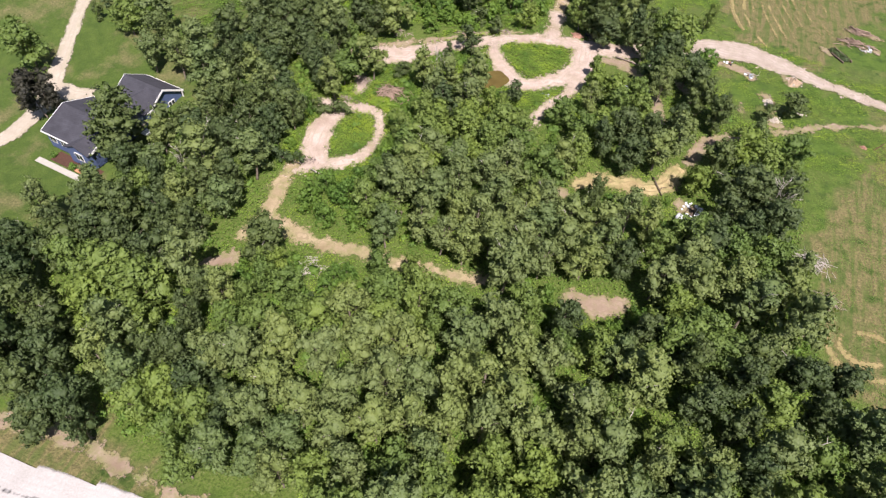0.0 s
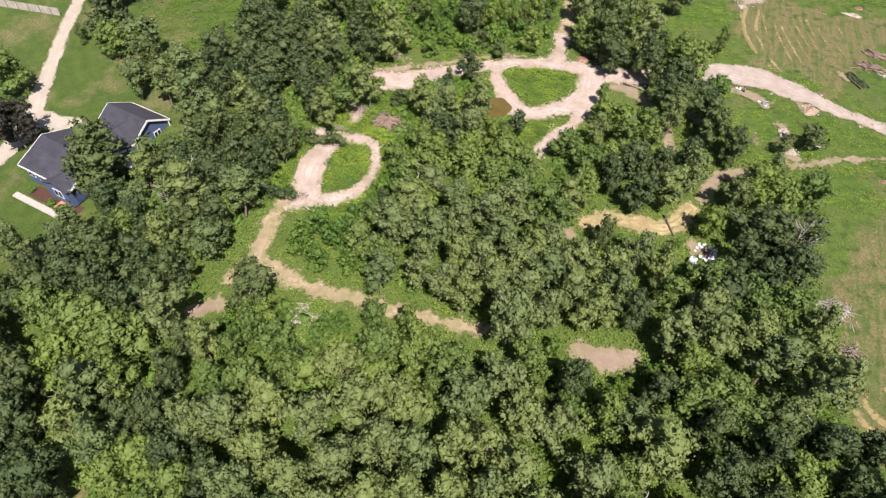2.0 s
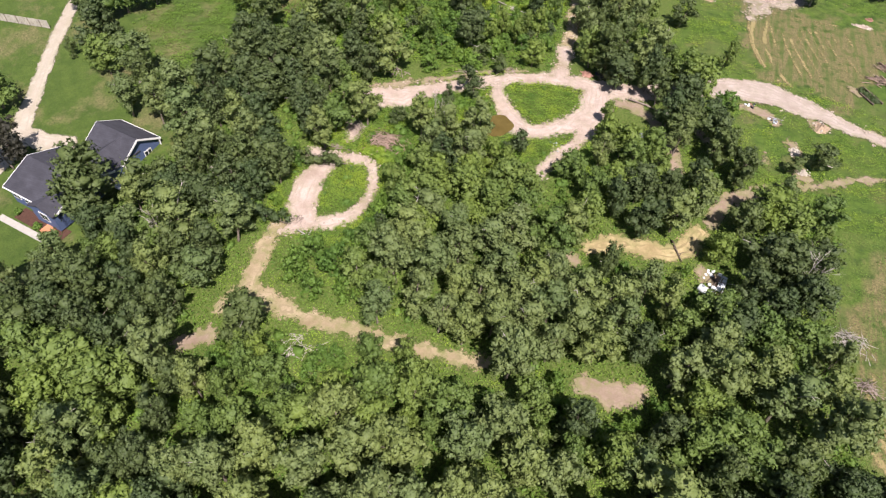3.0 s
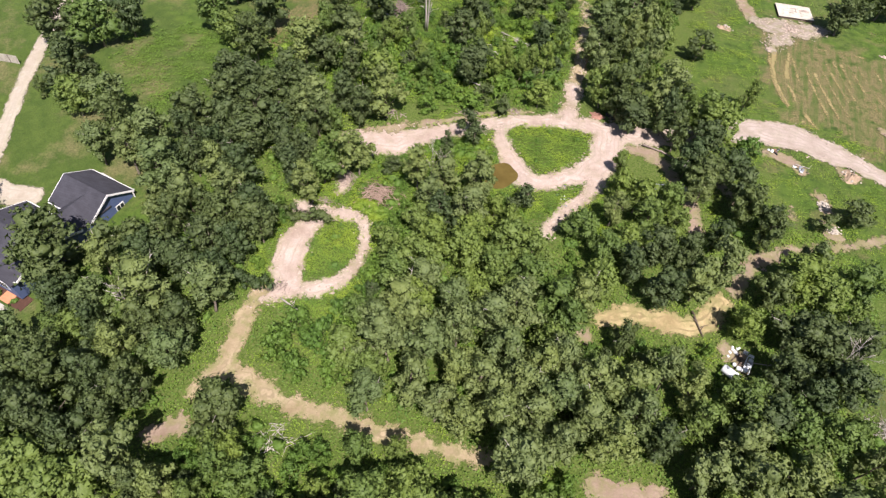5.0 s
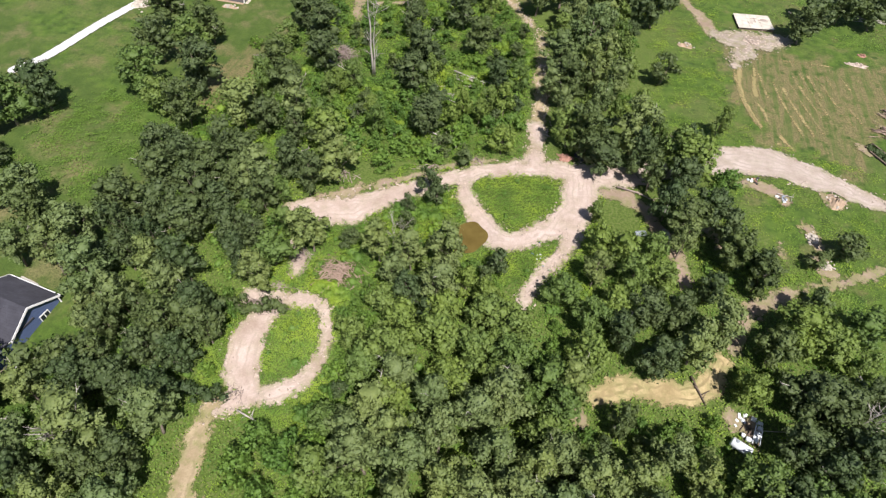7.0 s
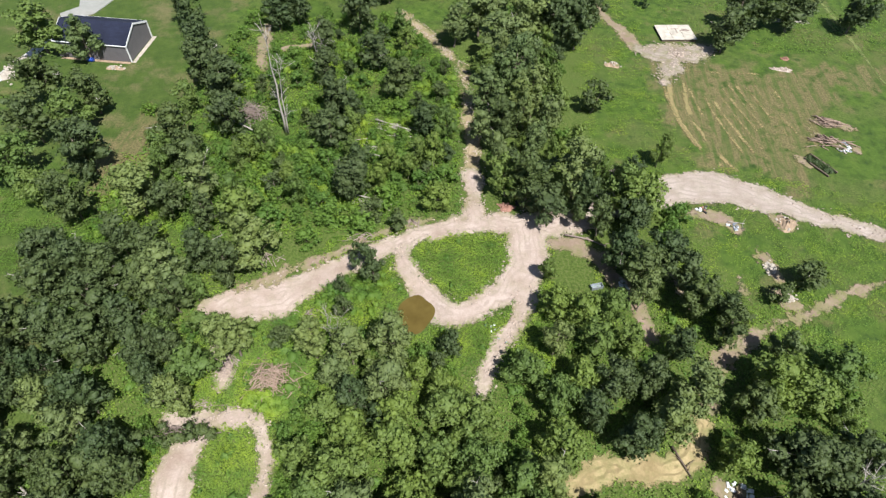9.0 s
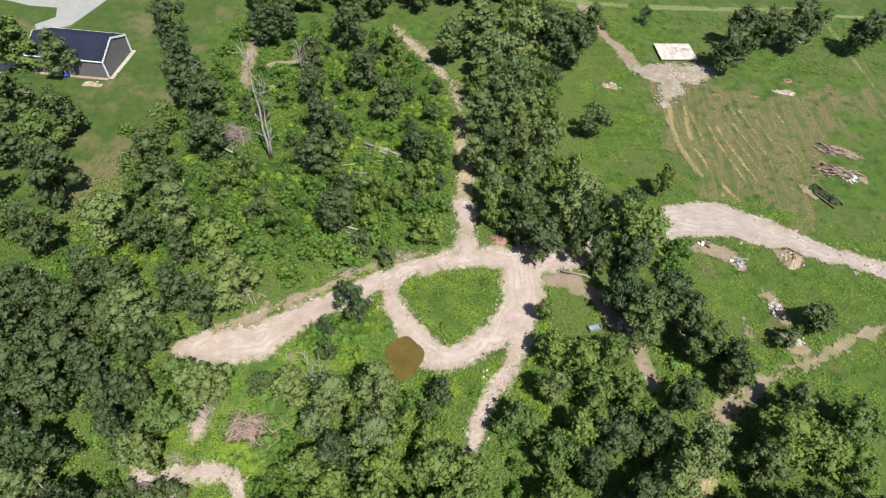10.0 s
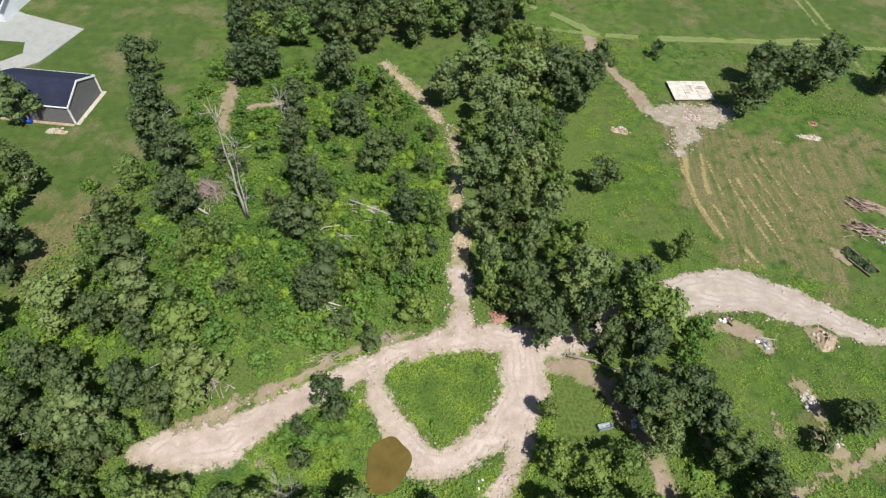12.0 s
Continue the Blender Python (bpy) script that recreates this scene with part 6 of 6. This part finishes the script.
# Stones and clods along the bare ways
def rubble(name, strokes, count, size, near, far, mat, label, category, seed):
    """Small angular lumps strewn about the rim of bare ways, in one mesh."""
    r = np.random.default_rng(seed)
    rows = np.vstack([spline(s) for s in strokes])
    pick = rows[r.integers(len(rows), size=count * 4)]
    a = r.uniform(0, math.tau, count * 4)
    reach = pick[:, 2] * 0.5 + r.uniform(-1.6, 1.2, count * 4)
    X, Y = pick[:, 0] + np.cos(a) * reach, pick[:, 1] + np.sin(a) * reach
    d = away(strokes, X, Y)
    dry_land = np.hypot((X - POND[0]) / POND[2], (Y - POND[1]) / POND[3]) > 1.25
    ok = np.nonzero(dry_land & (d > near) & (d < far) & (waves(X, Y, 3.0, seed) > r.uniform(-0.6, 0.8, len(X))))[0][:count]
    X, Y = X[ok], Y[ok]
    Z = land(X, Y)
    corners = np.array([(1, 0, 0), (0, 1, 0), (-1, 0, 0), (0, -1, 0), (0, 0, 0.8), (0, 0, -0.5)], float)
    sides = np.array([(0, 1, 4), (1, 2, 4), (2, 3, 4), (3, 0, 4), (1, 0, 5), (2, 1, 5), (3, 2, 5), (0, 3, 5)])
    verts, faces = [], []
    for x, y, z in zip(X, Y, Z):
        q = size * r.uniform(0.4, 1.0) ** 2 * 1.6
        lump = corners * r.uniform(0.55, 1.25, (6, 1)) * (q, q * r.uniform(0.6, 1.0), q * r.uniform(0.5, 0.9))
        w = r.uniform(0, math.tau)
        spun = np.stack([lump[:, 0] * math.cos(w) - lump[:, 1] * math.sin(w), lump[:, 0] * math.sin(w) + lump[:, 1] * math.cos(w), lump[:, 2]], 1)
        faces += (sides + len(verts)).tolist()
        verts += (spun + (x, y, z + 0.03 + q * 0.2)).tolist()
    tagged(new(name, mesh_of(name, verts, faces, mat, False)), label, category, kind="stuff")


rubble("dirt_clods", DIRT[:7], 2600, 0.16, -1.2, 0.7, M_CLOD, "dry clods and stones along the dirt path", "stones", 61)
rubble("road_rubble", FARM_ROAD, 800, 0.18, -1.4, 0.9, M_CLOD, "broken pale stones along the farm road", "stones", 62)
rubble("platform_rubble", GRAVEL, 420, 0.17, -2.5, 1.2, M_CLOD, "broken concrete lumps before the platform", "rubble", 63)
